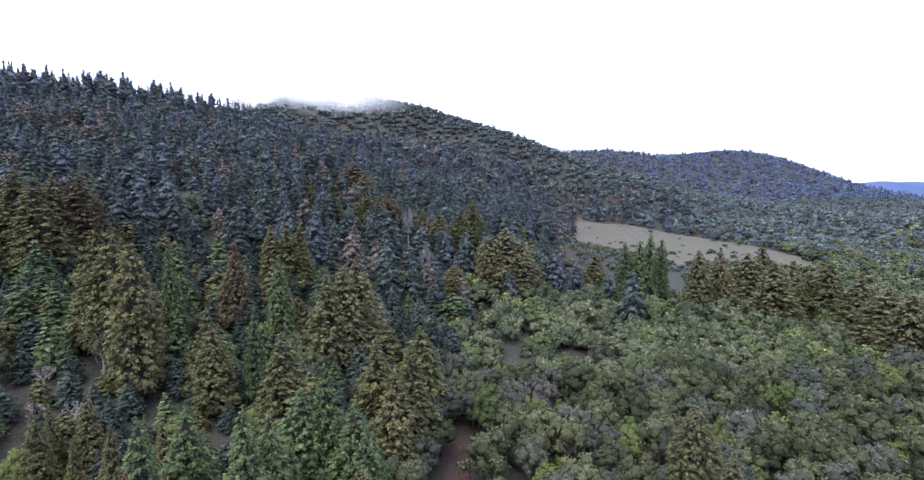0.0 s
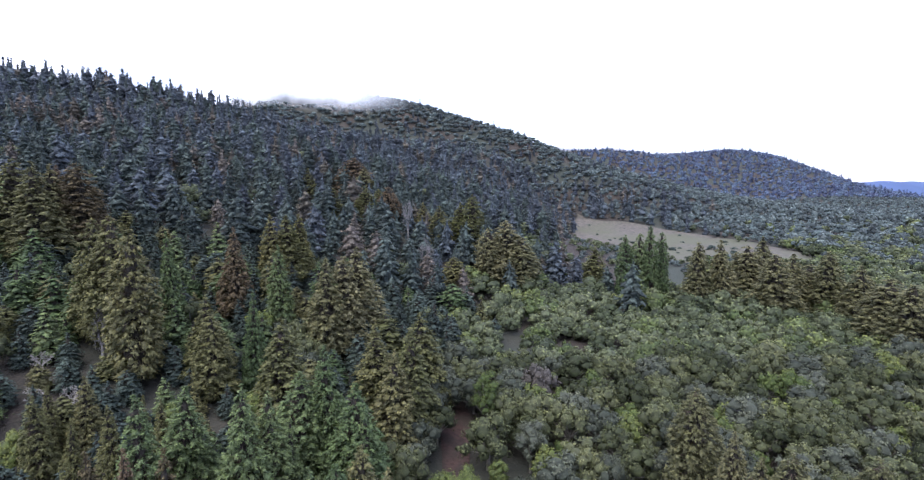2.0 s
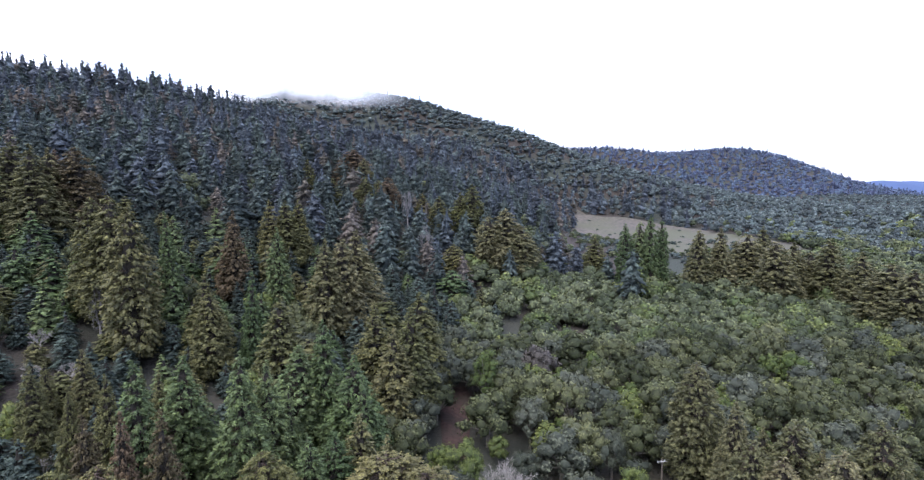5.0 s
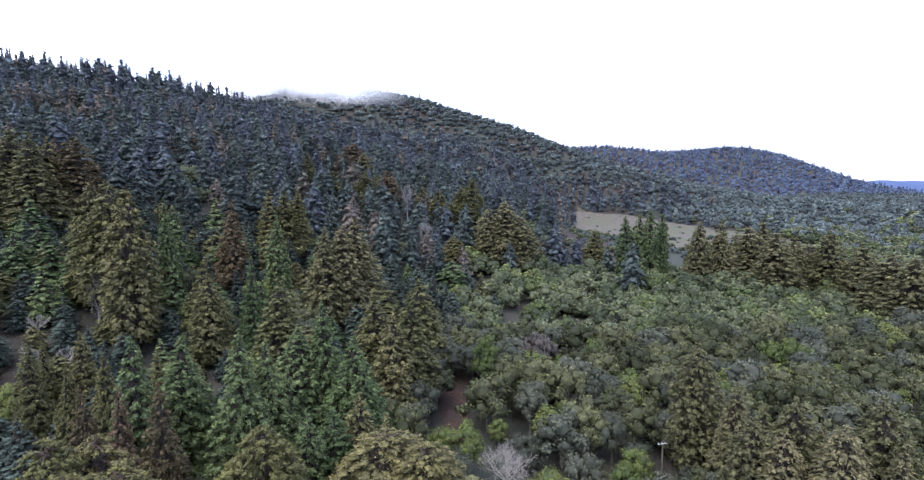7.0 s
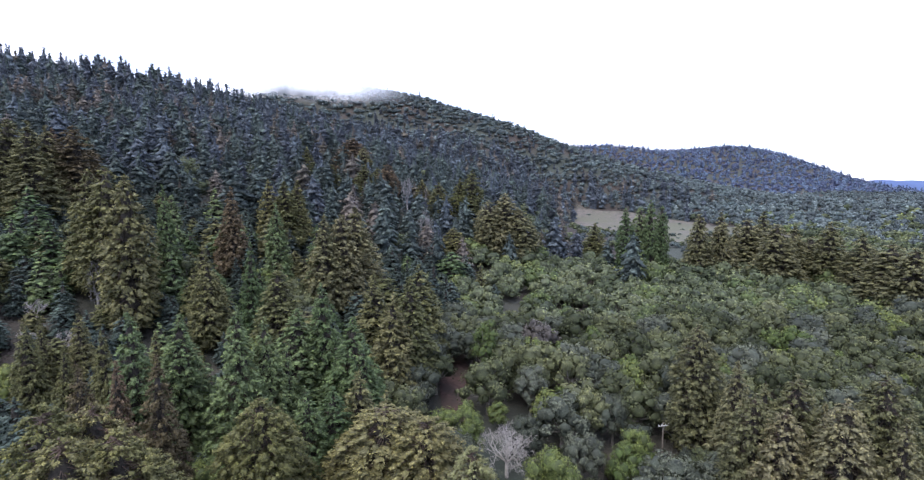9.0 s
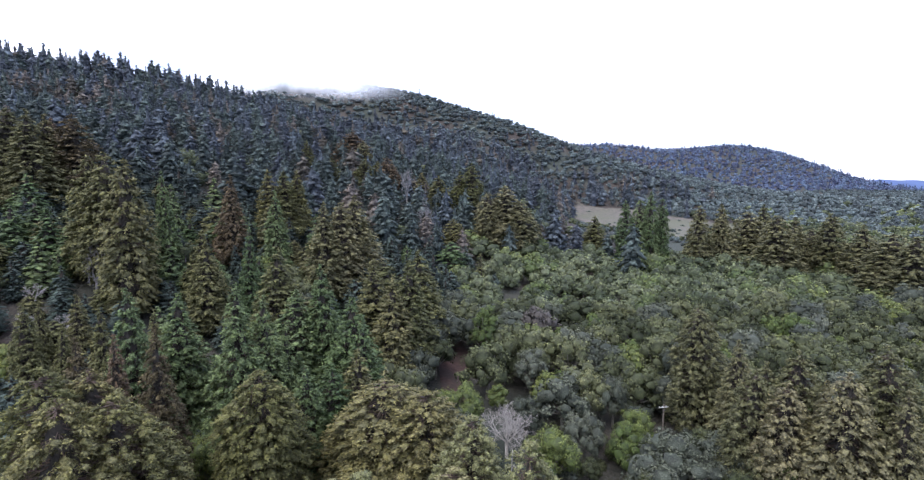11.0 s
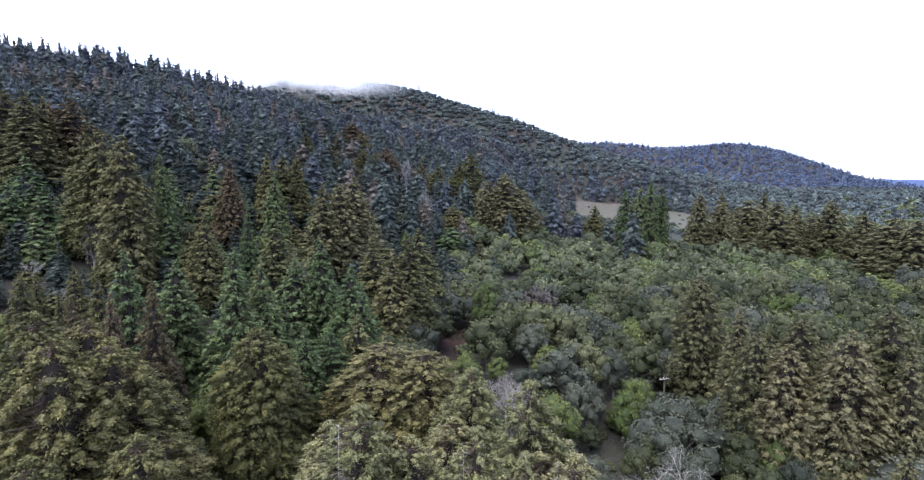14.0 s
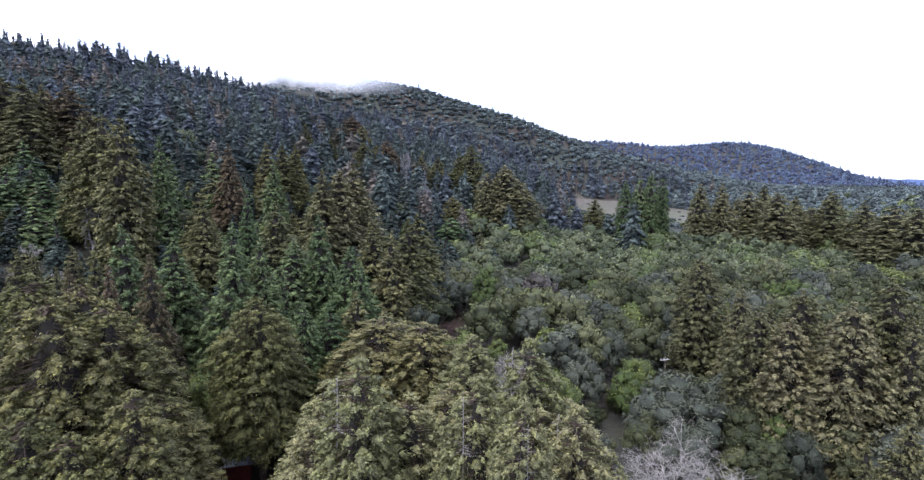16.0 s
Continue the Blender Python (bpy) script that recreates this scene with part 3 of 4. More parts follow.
plant(GOLD[:9] + GOLD[10:12], "gold", -1, "golden redwoods", 1, (5, 3, 5, 3), wide=1.35)
plant(GOLD[9:10], "gold", -1, "golden redwoods", 23, (7,), wide=1.0)
plant(GOLD[12:], "amber", -1, "golden redwoods", 21, (5, 6), wide=1.4)
plant(GOLD2[:7] + GOLD2[9:], "amber", -1, "golden redwoods", 2, (6, 5), wide=1.45)
plant(GOLD2[7:9], "olive", 0, "olive redwoods", 22, (1, 0), wide=1.2)
plant(RUST[:3], "rust", 0, "rusty redwoods", 3, (1, 0), wide=1.15)
plant(RUST[8:], "brown", 1, "brown redwoods on the slope", 25, (1, 2), wide=1.2)
plant(RUST[3:8], "rust", 1, "rusty redwoods", 4, (2, 1, 3), wide=1.15)
plant(BROWN[:11], "brown", 0, "brown redwoods by the creek", 5, (2, 1), wide=1.15)
plant(BROWN[11:], "brown", 1, "brown redwoods on the slope", 6, (3, 2), wide=1.15)
plant(OLIVE[:7], "olive", 0, "olive redwoods", 7, (0, 1), wide=1.15)
plant(OLIVE[7:13] + OLIVE[16:], "olive", 1, "olive redwoods", 8, (1, 0), wide=1.2)
plant(OLIVE[13:16], "olive", 1, "broad olive redwoods", 26, (2, 3), wide=1.02)
plant(GREEN[:9], "green", 0, "green conifers", 9, (0, 1, 0, 1), wide=1.15)
plant(GREEN[9:], "green", 1, "green conifers", 10, (1, 0), wide=1.15)
plant(FAR_OLIVE[:3], "brown", 1, "layered redwoods on the slope", 24, (1, 2), wide=0.85)
plant(FAR_OLIVE[4::2], "gold", 1, "golden redwoods on the slope", 24, (0, 1, 2), wide=1.15)
plant(FAR_OLIVE[3::2], "olive", 1, "olive redwoods on the slope", 11, (0, 1, 2), wide=1.15)
plant(RIVER_ROW[:4], "green", 1, "columnar redwoods by the meadow", 12, (2, 3), wide=1.1)
plant(RIVER_ROW[4:], "brown", 1, "row of redwoods by the meadow", 13, (2, 1, 3), wide=1.15)

# broad-leaved trees close by: x, y, height of the top, reach
NEAR_OAKS = [
    (-25.6, 48.2, 13.8, 2.3), (0.4, 73.4, 13.8, 3.8), (36.5, 56, 11.0, 3.6), (31, 50, 9.0, 3.2), (40, 52, 10.0, 3.2),
    (35.2, 70.7, 7.5, 3.2), (27, 66, 8.0, 3.6), (22, 58, 7.5, 3.8), (30, 60, 7.0, 3.4), (17, 66, 7.0, 3.4),
    (12, 72, 8.0, 3.4), (20, 74, 9.5, 3.6), (24.4, 80, 11.7, 3.8), (33.5, 88, 12.8, 4.0), (38.9, 90, 14.8, 4.0),
    (21.7, 87, 15.0, 3.8), (12, 88, 14.4, 3.8), (6, 83, 12.5, 3.4), (8, 94, 18.0, 3.8), (4.4, 99, 20.4, 3.4),
    (30.3, 73.5, 5.6, 2.6), (33.4, 73, 5.0, 2.4),
]
near_kinds = ("oak", "bay", "bay", "oak", "oak", "oak", "oak", "oak", "grey_oak", "oak", "oak", "grey_oak", "grey_oak", "oak", "grey_oak",
              "oak", "grey_oak", "bay", "oak", "bay", "oak", "grey_oak")
OAK_WORDS = {
    "oak": "round-crowned live oak with dull green leaves",
    "grey_oak": "live oak with grey-green leaves and a domed crown",
    "bay": "bay tree with fresh bright green leaves",
    "mauve": "leafless tree with a mauve-grey haze of twigs",
    "fir": "dark rounded bush of the meadow",
}
for i, ((x, y, top, r), kind) in enumerate(zip(NEAR_OAKS, near_kinds)):
    h = max(top - float(ground(x, y)), 4.0)
    TAKEN.append((x, y, r * 0.8))
    high = 9.0 if h < 2.6 * r else 15.0 if h < 4.2 * r else 22.0
    oak(kind, 0, i % 3, stand(x, y, h, r * 0.82, 67 * i, 0, high, 4.5), OAK_WORDS[kind], "broad-leaved trees", "bay_tree" if kind == "bay" else "oak_tree", high)

bare_tree(6.4, 71.5, 9.6, 4.6, 5, "pale leafless tree with a tangle of twigs beside the track", PALE_BARK, 5, thick=0.1, limbs=7, lean=1.2, bend=0.8)
bare_tree(21.8, 44.2, 10.7, 8.2, 8, "whitish leafless tree with a dense tangle of twigs", PALE_BARK, 6, thick=0.09, limbs=6, lean=1.3, bend=0.85)
bare_tree(25.5, 55.0, 7.2, 1.3, 9, "small pale leafless shrub", PALE_BARK, 4, "bare_shrub")
bare_tree(-23.5, 222, 50, 3.2, 12, "dead bleached conifer with bare limbs", GREY_BARK, 4)
bare_tree(-13.5, 190, 37.5, 4.0, 13, "pale grey leafless tree on the slope", GREY_BARK, 4)
bare_tree(-75.0, 104, 31, 3.0, 14, "pale leafless tree on the slope", GREY_BARK, 4)
for i, (x, y) in enumerate(((-76, 88), (-82, 97), (-70, 82), (-60, 70), (-88, 108), (-71, 90))):
    bare_tree(x, y, float(ground(x, y)) + 4.5, 2.0, 30 + i, "pale leafless shrub on the bare slope", PALE_BARK, 4, "bare_shrub")
    TAKEN.append((x, y, 2.0))
for x, y, r in ((31.8, 76, 3.6), (29.8, 71, 3.2), (6.4, 71.5, 4), (21.1, 44.2, 8), (25.5, 55, 1.5), (-23.5, 222, 2), (-13.5, 190, 3), (-75, 104, 2.5)):
    TAKEN.append((x, y, r))


# ---- the rest of the woods ----
def in_meadow(x, y, grow=1.0):
    return ((x + 0.25 * max(y - 400, 0) - 172) / (58 * grow)) ** 2 + ((y - 400) / (134 * grow)) ** 2 < 1


def before_meadow(x, y):
    """The strip from which the meadow is seen over low growth."""
    return 215 < y < 470 and 0.2 * y < x < 0.47 * y


def in_track(x, y):
    return ((x + 1.4) / 3.0) ** 2 + ((y - 96) / 21) ** 2 < 1 or ((x - 34) / 2.2) ** 2 + ((y - 75) / 5) ** 2 < 1 or (y < 50 and x < 14)


def scatter(seed, near, far, spread, gap, tries, reach=1.0):
    """Places between two distances ahead, no two closer than gap (metres at 100 m, growing slowly)."""
    rng = np.random.default_rng(seed)
    cell, put = {}, []
    for _ in range(tries):
        y = math.sqrt(rng.uniform(near ** 2, far ** 2))
        x = rng.uniform(-spread, spread) * y
        g = gap(x, y)
        k = (int(x // 6), int(y // 6))
        n = int(g // 6) + 1
        if any((x - a) ** 2 + (y - b) ** 2 < g * g for i in range(-n, n + 1) for j in range(-n, n + 1) for a, b in cell.get((k[0] + i, k[1] + j), ())):
            continue
        if any((x - a) ** 2 + (y - b) ** 2 < (r + 0.1 * g) ** 2 for a, b, r in TAKEN):
            continue
        cell.setdefault(k, []).append((x, y))
        put.append((x, y))
    return put


def leafy(x, y):
    """Share of broad-leaved trees at a place: nearly all on the valley floor, few on the slope."""
    u = -0.245 * x + 0.13 * y - 15
    valley = 1 / (1 + math.exp((u - 3) / 4))
    ridge = 1.25 / (1 + math.exp(-(y - 560) / 40)) if x > -260 else 0.1
    return max(0.06 + 0.94 * valley, 0.75 * ridge)


rng = random.Random(21)
LATER = []
for x, y in scatter(31, 40, 165, 1.02, lambda x, y: 4.8 if leafy(x, y) > 0.5 else 4.5, 14000):
    if in_track(x, y) or in_meadow(x, y, 1.05):
        continue
    if rng.random() < leafy(x, y):
        if y > 128:
            LATER.append((x, y))
            continue
        kind = rng.choices(("oak", "grey_oak", "bay", "mauve"), (0.46, 0.29, 0.22, 0.03 if y > 90 else 0))[0]
        r = rng.uniform(3.9, 5.5) if kind != "bay" else rng.uniform(2.8, 4.4)
        h = min(10.5, 3.5 + r * rng.uniform(0.9, 1.5))
        oak(kind, 0 if y < 78 else 1, rng.randrange(3), stand(x, y, h, r, rng.uniform(0, 360), 0, 9.0, 4.5), OAK_WORDS[kind], "broad-leaved trees", "bay_tree" if kind == "bay" else "oak_tree")
    else:
        if leafy(x, y) > 0.6:
            continue
        kind = rng.choices(("fir", "green", "olive"), (0.62, 0.23, 0.15))[0]
        h = rng.uniform(11, 19) if y > 110 else rng.uniform(10, 16)
        redwood(kind, 2, rng.randrange(4), stand(x, y, h, h * rng.uniform(0.23, 0.31), rng.uniform(0, 360), rng.uniform(-2, 2)), WORDS[kind], "conifers on the slope", "fir_tree")

# low bushes that close the gaps by the pole and the track
for i in range(46):
    x, y = rng.uniform(13, 35), rng.uniform(62, 87)
    if (x - 31.8) ** 2 + (y - 78) ** 2 < 2.5 or in_track(x, y):
        continue
    kind = rng.choice(("oak", "oak", "grey_oak"))
    h = rng.uniform(3.0, 5.0)
    oak(kind, 0, i % 3, stand(x, y, h, h * 0.55, rng.uniform(0, 360), 0, 9.0, 4.5), "low bushy oak scrub with dull green leaves", "scrub by the track", "scrub_oak").location.z -= 0.25 * h

# far woods: too many to count, each kind one mass
REMOTE, FORMS, FINE, CLOSE = {}, {}, {}, {}
for form in range(6):
    blunt = (1.3, 1.7, 2.1, 2.6, 1.5, 1.9)[form]
    for store, boughs, leaf, gap, lobes, leaves, leaflet in ((REMOTE, 10, 3.0, 6.0, 3, 26, 0.2), (FORMS, 20, 2.0, 3.2, 4, 44, 0.2), (FINE, 42, 1.4, 2.2, 7, 240, 0.125), (CLOSE, 85, 1.0, 1.8, 12, 800, 0.07)):
        store["c", form] = spire(900 + form, blunt, boughs, leaf, 4 if boughs < 30 else 6, gap)
        v, t, nn, _, _ = broadleaf(950 + form, 1.0, 0.55, lobes, leaves, leaflet, low=0.1, fill=0.78 if store in (FINE, CLOSE) else 0.85)
        store["b", form] = (v, t, nn)

mass = {k: [[], [], [], []] for k in ("far_fir", "far_green", "valley_oak", "valley_bay", "far_oak", "far_rust", "far_blue")}


def mass_tree(kind, shape, x, y, h, wide):
    v, t, nn = (FINE if y < -60 else CLOSE if y < 215 else FINE if y < 380 else FORMS if y < 700 else REMOTE)[shape, rng.randrange(6)]
    a = rng.uniform(0, 6.28)
    c, s = math.cos(a) * wide, math.sin(a) * wide
    ca, sa = math.cos(a), math.sin(a)
    w = np.column_stack([v[:, 0] * c - v[:, 1] * s + x, v[:, 0] * s + v[:, 1] * c + y, v[:, 2] * h + float(ground(x, y)) - (0.05 if shape == "c" else 0.42 if y > 600 else 0.25) * h])
    store = mass[kind]
    store[0].append(w)
    store[1].append(t)
    store[2].append(np.full(len(w), rng.random()))
    store[3].append(np.column_stack([nn[:, 0] * ca - nn[:, 1] * sa, nn[:, 0] * sa + nn[:, 1] * ca, nn[:, 2]]))


def far_wood(seed, near, far, gap, tries):
    for x, y in scatter(seed, near, far, 0.98, gap, tries):
        if in_meadow(x, y) or (y > 790 and x < 230) or (y > 520 and x < -0.45 * y):
            continue
        # farther trees more often take the leaf colours that hold haze
        p = leafy(x, y)
        if before_meadow(x, y):
            if rng.random() < 0.6:
                h = rng.uniform(4, 6.5)
                mass_tree("valley_oak" if rng.random() < 0.5 else "far_oak", "b", x, y, h, h * rng.uniform(1.0, 1.5))
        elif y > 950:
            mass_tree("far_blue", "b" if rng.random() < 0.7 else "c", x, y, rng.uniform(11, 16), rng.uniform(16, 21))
        elif rng.random() < p:
            h = rng.uniform(8, 13) if y < 560 else rng.uniform(7.5, 11)
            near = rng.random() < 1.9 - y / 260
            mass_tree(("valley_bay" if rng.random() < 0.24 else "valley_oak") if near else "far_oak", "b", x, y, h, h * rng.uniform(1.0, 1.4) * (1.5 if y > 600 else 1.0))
        else:
            h = rng.uniform(12, 22) if y < 600 else rng.uniform(7, 12)
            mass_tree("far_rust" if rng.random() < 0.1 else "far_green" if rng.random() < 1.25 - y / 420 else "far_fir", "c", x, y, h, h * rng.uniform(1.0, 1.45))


for x, y in LATER:
    h = rng.uniform(7, 10.5)
    mass_tree("valley_bay" if rng.random() < 0.24 else "valley_oak", "b", x, y, h, h * rng.uniform(0.9, 1.25))
far_wood(41, 165, 380, lambda x, y: 7.0, 14000)
far_wood(42, 380, 600, lambda x, y: 8.0, 24000)
far_wood(43, 600, 770, lambda x, y: 7.3, 40000)
far_wood(45, 770, 950, lambda x, y: 9.0, 12000)
far_wood(44, 950, 1560, lambda x, y: 10.2, 20000)
# unseen trees added behind and below the flight to keep low light off the near crowns
for _ in range(420):
    x, y = rng.uniform(-130, 130), rng.uniform(-150, 22)
    if math.hypot(x, y) < 17 or abs(x) < 0.95 * (y + 14) and y > 4 or in_track(x, y) and y > 12:
        continue
    h = rng.uniform(15, 21)
    mass_tree("far_green", "c", x, y, h, h * rng.uniform(1.2, 1.6))
for kind, name, label in (("far_fir", "fir_woods", "dark fir woods covering the hillside, tinted blue for haze"), ("far_green", "conifer_woods", "green conifers covering the lower hillside, and unseen ones added behind for shade"), ("valley_oak", "valley_oaks", "green oaks crowding the valley floor"), ("valley_bay", "valley_bays", "bright green bay trees among the valley oaks"), ("far_oak", "oak_woods", "oak woods on the valley floor and ridge, grey-green with painted haze"),
                          ("far_rust", "redwood_groves", "brownish redwoods dotted through the hillside woods"), ("far_blue", "ridge_woods", "woods on the far ridge with haze put into their blue")):
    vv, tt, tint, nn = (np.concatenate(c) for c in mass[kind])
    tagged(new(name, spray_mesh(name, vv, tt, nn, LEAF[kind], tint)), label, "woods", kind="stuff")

# dark round bushes of the meadow
for i in range(80):
    a, q = rng.uniform(0, 6.28), math.sqrt(rng.random())
    y = 430 + 95 * q * math.sin(a)
    x = 176 + 50 * q * math.cos(a) - 0.25 * max(y - 400, 0)
    h = rng.choice((3.0, 4.0, 5.0, 6.5, 8.0))
    oak("fir", 2, i % 3, stand(x, y, h, h * rng.uniform(0.45, 0.6), rng.uniform(0, 360), 0, 9.0, 4.5), OAK_WORDS["fir"], "meadow bushes", "bush").location.z -= 0.28 * h

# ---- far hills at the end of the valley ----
# the hills' blue base colour stands in for haze in the air
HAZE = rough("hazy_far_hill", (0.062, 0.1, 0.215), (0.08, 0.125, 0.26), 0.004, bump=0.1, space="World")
xs = np.linspace(1500, 4500, 90)
vs, fs = [], []
for j in range(12):
    s = j / 11
    for x in xs:
        top = 90 + 9 * math.sin(x / 310 + 0.7) + 8 * math.sin(x / 127) + 3 * math.sin(x / 41)
        vs.append((x, 3700 + 500 * s, (top + 140) * math.sin(s * math.pi / 2) - 140))
for j in range(11):
    for i in range(89):
        fs.append((j * 90 + i, j * 90 + i + 1, (j + 1) * 90 + i + 1, (j + 1) * 90 + i))
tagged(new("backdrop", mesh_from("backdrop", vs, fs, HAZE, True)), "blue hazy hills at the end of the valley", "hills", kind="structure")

# ---- low cloud lying along the ridge tops ----
m, n, l, out = nodes_of("low_cloud")
tc = n.new("ShaderNodeTexCoord")
sep = n.new("ShaderNodeSeparateXYZ")
l.new(tc.outputs["Generated"], sep.inputs[0])
up_fade = ramp(n, l, sep.outputs["Z"], 0.1, 0.62, 0.0, 1.0)
end_a = ramp(n, l, sep.outputs["X"], 0.0, 0.22, 0.0, 1.0)
end_b = ramp(n, l, sep.outputs["X"], 1.0, 0.72, 0.0, 1.0)
wisps = ramp(n, l, noise_of(n, l, 0.022, 6.0, "World"), 0.28, 0.55, 0.25, 1.0)
prod = up_fade
for other in (end_a, end_b, wisps):
    k = n.new("ShaderNodeMath")
    k.operation = "MULTIPLY"
    l.new(prod, k.inputs[0])
    l.new(other, k.inputs[1])
    prod = k.outputs[0]
thin = n.new("ShaderNodeMath")
thin.operation = "MULTIPLY"
l.new(prod, thin.inputs[0])
thin.inputs[1].default_value = 0.36
clear, dif, trl = n.new("ShaderNodeBsdfTransparent"), n.new("ShaderNodeBsdfDiffuse"), n.new("ShaderNodeBsdfTranslucent")
dif.inputs["Color"].default_value = trl.inputs["Color"].default_value = (0.95, 0.95, 0.97, 1)
half = n.new("ShaderNodeAddShader")
ms = n.new("ShaderNodeMixShader")
l.new(dif.outputs[0], half.inputs[0])
l.new(trl.outputs[0], half.inputs[1])
l.new(thin.outputs[0], ms.inputs[0])
l.new(clear.outputs[0], ms.inputs[1])
l.new(half.outputs[0], ms.inputs[2])
l.new(ms.outputs[0], out.inputs["Surface"])
CLOUD = m


def cloud_bank(x0, y0, x1, y1, low, high, seed):
    """A drifting bank: three billowed sheets one behind another."""
    rng = random.Random(seed)
    bank = new("cloud_bank")
    for layer in range(3):
        ph = rng.uniform(0, 6)
        vs, fs, w, hgt = [], [], 40, 10
        for j in range(hgt):
            for i in range(w):
                s, q = i / (w - 1), j / (hgt - 1)
                vs.append((x0 + (x1 - x0) * s, y0 + (y1 - y0) * s + layer * 9 + 5 * math.sin(s * 11 + ph) + 9 * q, low + (high - low) * q + 3 * math.sin(s * 7 + ph) * q))
        for j in range(hgt - 1):
            for i in range(w - 1):
                fs.append((j * w + i, j * w + i + 1, (j + 1) * w + i + 1, (j + 1) * w + i))
        part("cloud_layer", mesh_from("cloud_layer", vs, fs, CLOUD, True), bank).visible_shadow = False
    return tagged(bank, "white low cloud drifting over the wooded ridge top", "cloud", "low clouds")


cloud_bank(-370, 690, -60, 668, 146, 206, 3)
cloud_bank(-490, 462, -310, 440, 115, 178, 4)
cloud_bank(200, 1370, 620, 1400, 125, 178, 5)

# ---- a utility pole with its crossarm and wires ----
POLE = rough("weathered_pole_wood", (0.09, 0.075, 0.062), (0.17, 0.145, 0.12), 9.0, bump=0.5)
PALE_WOOD = rough("bleached_crossarm_wood", (0.42, 0.41, 0.4), (0.6, 0.59, 0.57), 8.0, bump=0.3)
WIRE = rough("dark_wire", (0.03, 0.03, 0.033), (0.05, 0.05, 0.052), 10.0, roughness=0.5)
GLAZE = rough("grey_insulator_glaze", (0.35, 0.37, 0.38), (0.5, 0.52, 0.53), 6.0, roughness=0.3)
pole = tagged(new("utility_pole"), "weathered wooden utility pole with a pale crossarm among oaks", "pole")
pz = float(ground(31.8, 78.0))
pole.matrix_basis = pose(31.8, 78.0, pz, 0, 0, 12)
top = 7.6 - pz
vs, fs = [], []
stick(vs, fs, (0, 0, -1.5), (0, 0, top), 0.15, 0.11, 10)
part("post", mesh_from("post", vs, fs, POLE, True), pole)
vs, fs = [], []
stick(vs, fs, (-0.95, -0.14, top - 0.45), (0.95, -0.14, top - 0.45), 0.085, 0.085, 4)
stick(vs, fs, (0.95, -0.14, top - 0.45), (-0.95, -0.14, top - 0.45), 0.084, 0.084, 4)
part("crossarm", mesh_from("crossarm", vs, fs, PALE_WOOD), pole, "pale bleached crossarm")
for bx in (-0.45, 0.45):
    vs, fs = [], []
    stick(vs, fs, (0, -0.13, top - 1.1), (bx, -0.13, top - 0.5), 0.022, 0.022, 4)
    part("brace", mesh_from("brace", vs, fs, WIRE), pole)
for ix in (-0.85, -0.3, 0.3, 0.85):
    vs, fs = [], []
    stick(vs, fs, (ix, -0.14, top - 0.38), (ix, -0.14, top - 0.28), 0.03, 0.07, 8)
    stick(vs, fs, (ix, -0.14, top - 0.28), (ix, -0.14, top - 0.16), 0.07, 0.035, 8)
    part("insulator", mesh_from("insulator", vs, fs, GLAZE, True), pole)
for ix in (-0.85, 0.85):
    vs, fs = [], []
    a, b = np.array([ix, -0.14, top - 0.18]), np.array([ix + 9.0, -34.0, top - 6.0])
    last = a
    for j in range(1, 15):
        s = j / 14
        p = a + (b - a) * s - UP * 1.6 * 4 * s * (1 - s)
        stick(vs, fs, last, p, 0.014, 0.014, 3)
        last = p
    part("wire", mesh_from("wire", vs, fs, WIRE), pole)

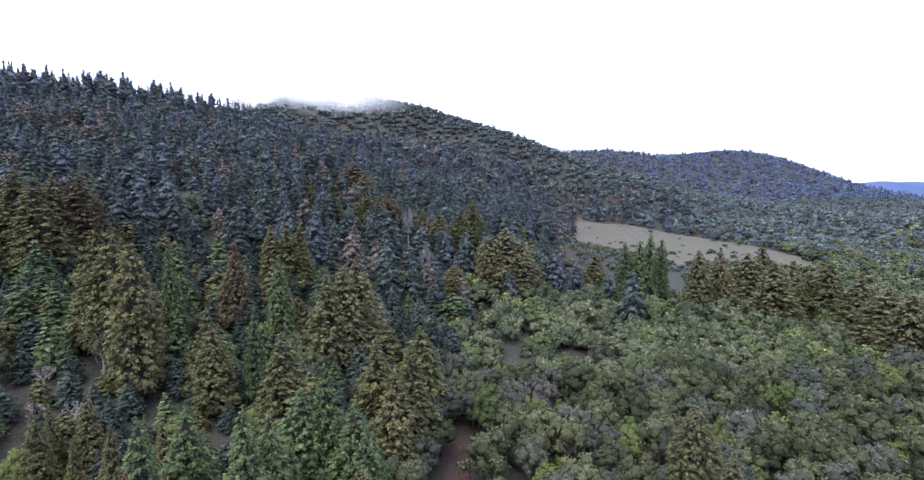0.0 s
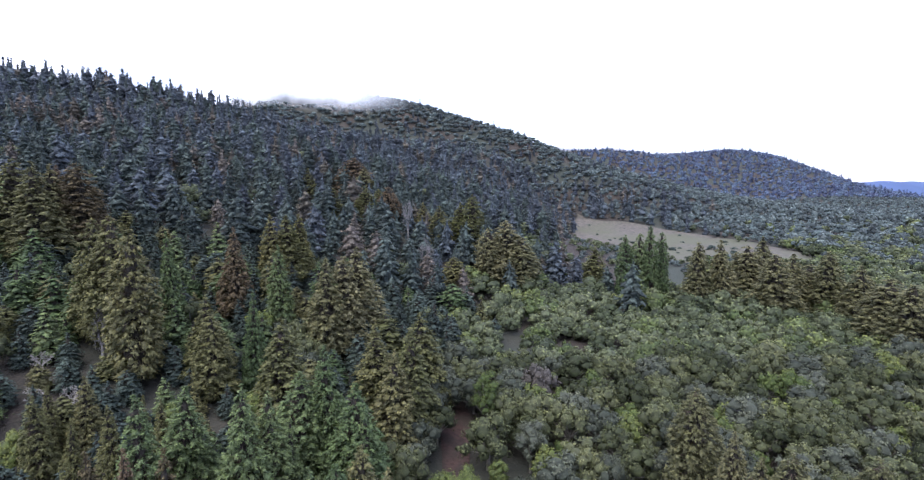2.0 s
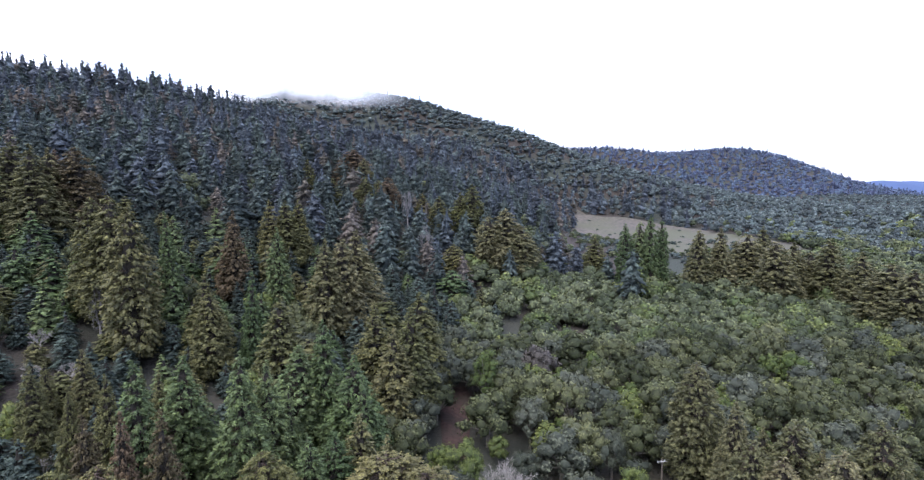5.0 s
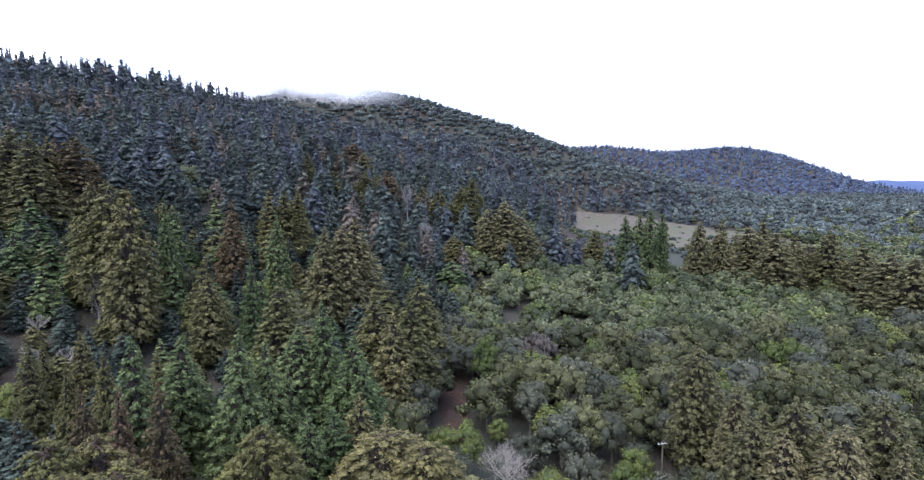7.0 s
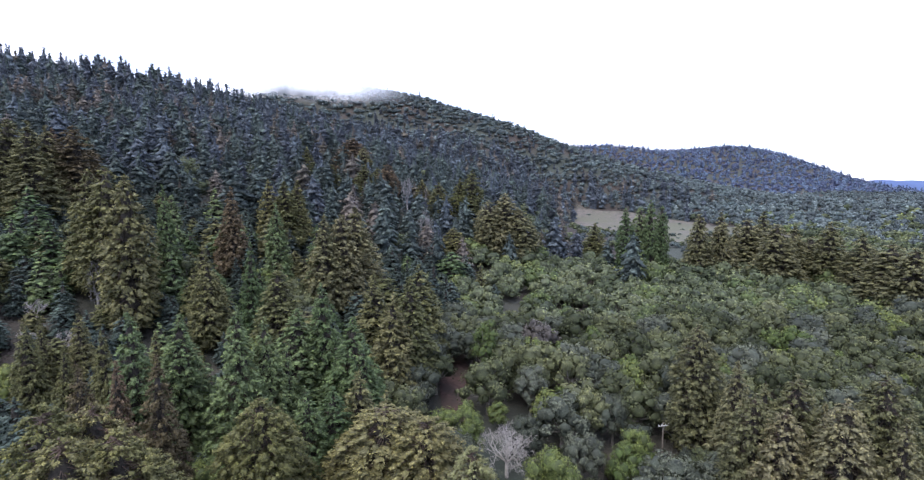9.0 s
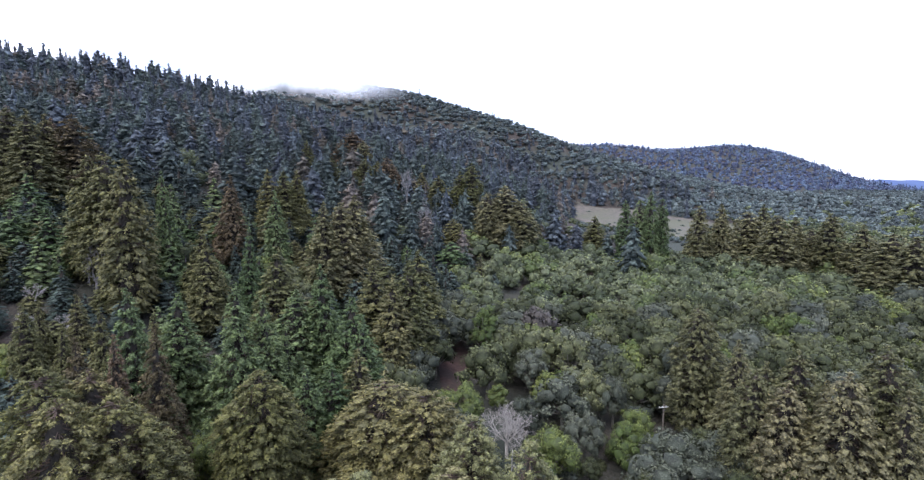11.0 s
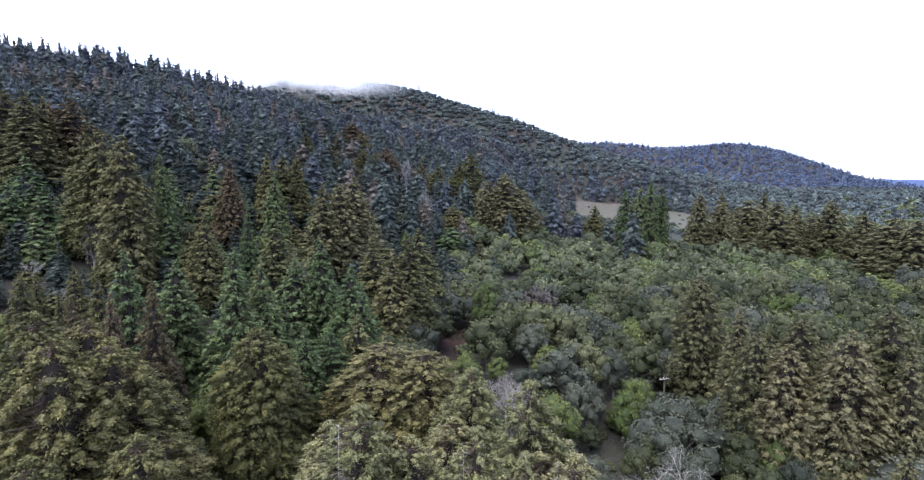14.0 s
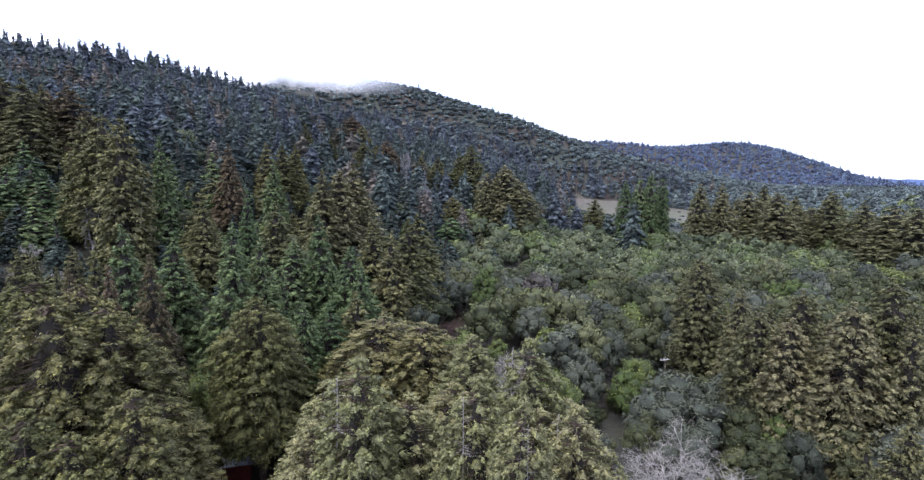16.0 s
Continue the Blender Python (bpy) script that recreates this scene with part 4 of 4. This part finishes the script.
# ---- a small red shed under the redwoods ----
RED = rough("dark_red_boards", (0.13, 0.022, 0.022), (0.2, 0.038, 0.034), 5.0, bump=0.3)
TIN = rough("grey_blue_tin", (0.1, 0.115, 0.14), (0.16, 0.175, 0.2), 2.0, bump=0.1, roughness=0.6)
shed = tagged(new("shed"), "small dark red board shed with a grey tin roof", "shed")
sz = float(ground(-25.4, 54.8))
shed.matrix_basis = pose(-25.4, 54.8, sz - 0.1, 0, 0, 14) @ Matrix.Diagonal((0.85, 0.85, 0.9, 1))


def slab(vs, fs, x0, x1, y0, y1, z0, z1):
    k = len(vs)
    vs += [(x, y, z) for z in (z0, z1) for x, y in ((x0, y0), (x1, y0), (x1, y1), (x0, y1))]
    fs += [(k, k + 3, k + 2, k + 1), (k + 4, k + 5, k + 6, k + 7)] + [(k + i, k + (i + 1) % 4, k + 4 + (i + 1) % 4, k + 4 + i) for i in range(4)]


vs, fs = [], []
slab(vs, fs, -2.0, 2.0, -1.4, 1.4, 0.0, 2.2)
part("wall", mesh_from("wall", vs, fs, RED), shed, "dark red board walls")
for i in range(14):
    vs, fs = [], []
    slab(vs, fs, -1.98 + i * 0.283, -1.98 + i * 0.283 + 0.26, -1.44, -1.402, 0.0, 2.18)
    part("board", mesh_from("board", vs, fs, RED), shed)
for sgn in (-1, 1):
    for i in range(9):
        vs, fs = [], []
        x0 = -2.3 + i * 0.511
        for x, lift in ((x0, 0.0), (x0 + 0.36, 0.0), (x0 + 0.4, 0.04), (x0 + 0.46, 0.04), (x0 + 0.507, 0.0)):
            for y, z in ((0.0, 3.1), (sgn * 1.75, 2.05)):
                for th in (0.0, 0.03):
                    vs.append((x, y, z + lift + th))
        for j in range(4):
            k = j * 4
            fs += [(k, k + 4, k + 6, k + 2), (k + 1, k + 3, k + 7, k + 5), (k, k + 1, k + 5, k + 4), (k + 2, k + 6, k + 7, k + 3)]
        part("roof_panel", mesh_from("roof_panel", vs, fs, TIN), shed, "grey-blue tin roof panel")
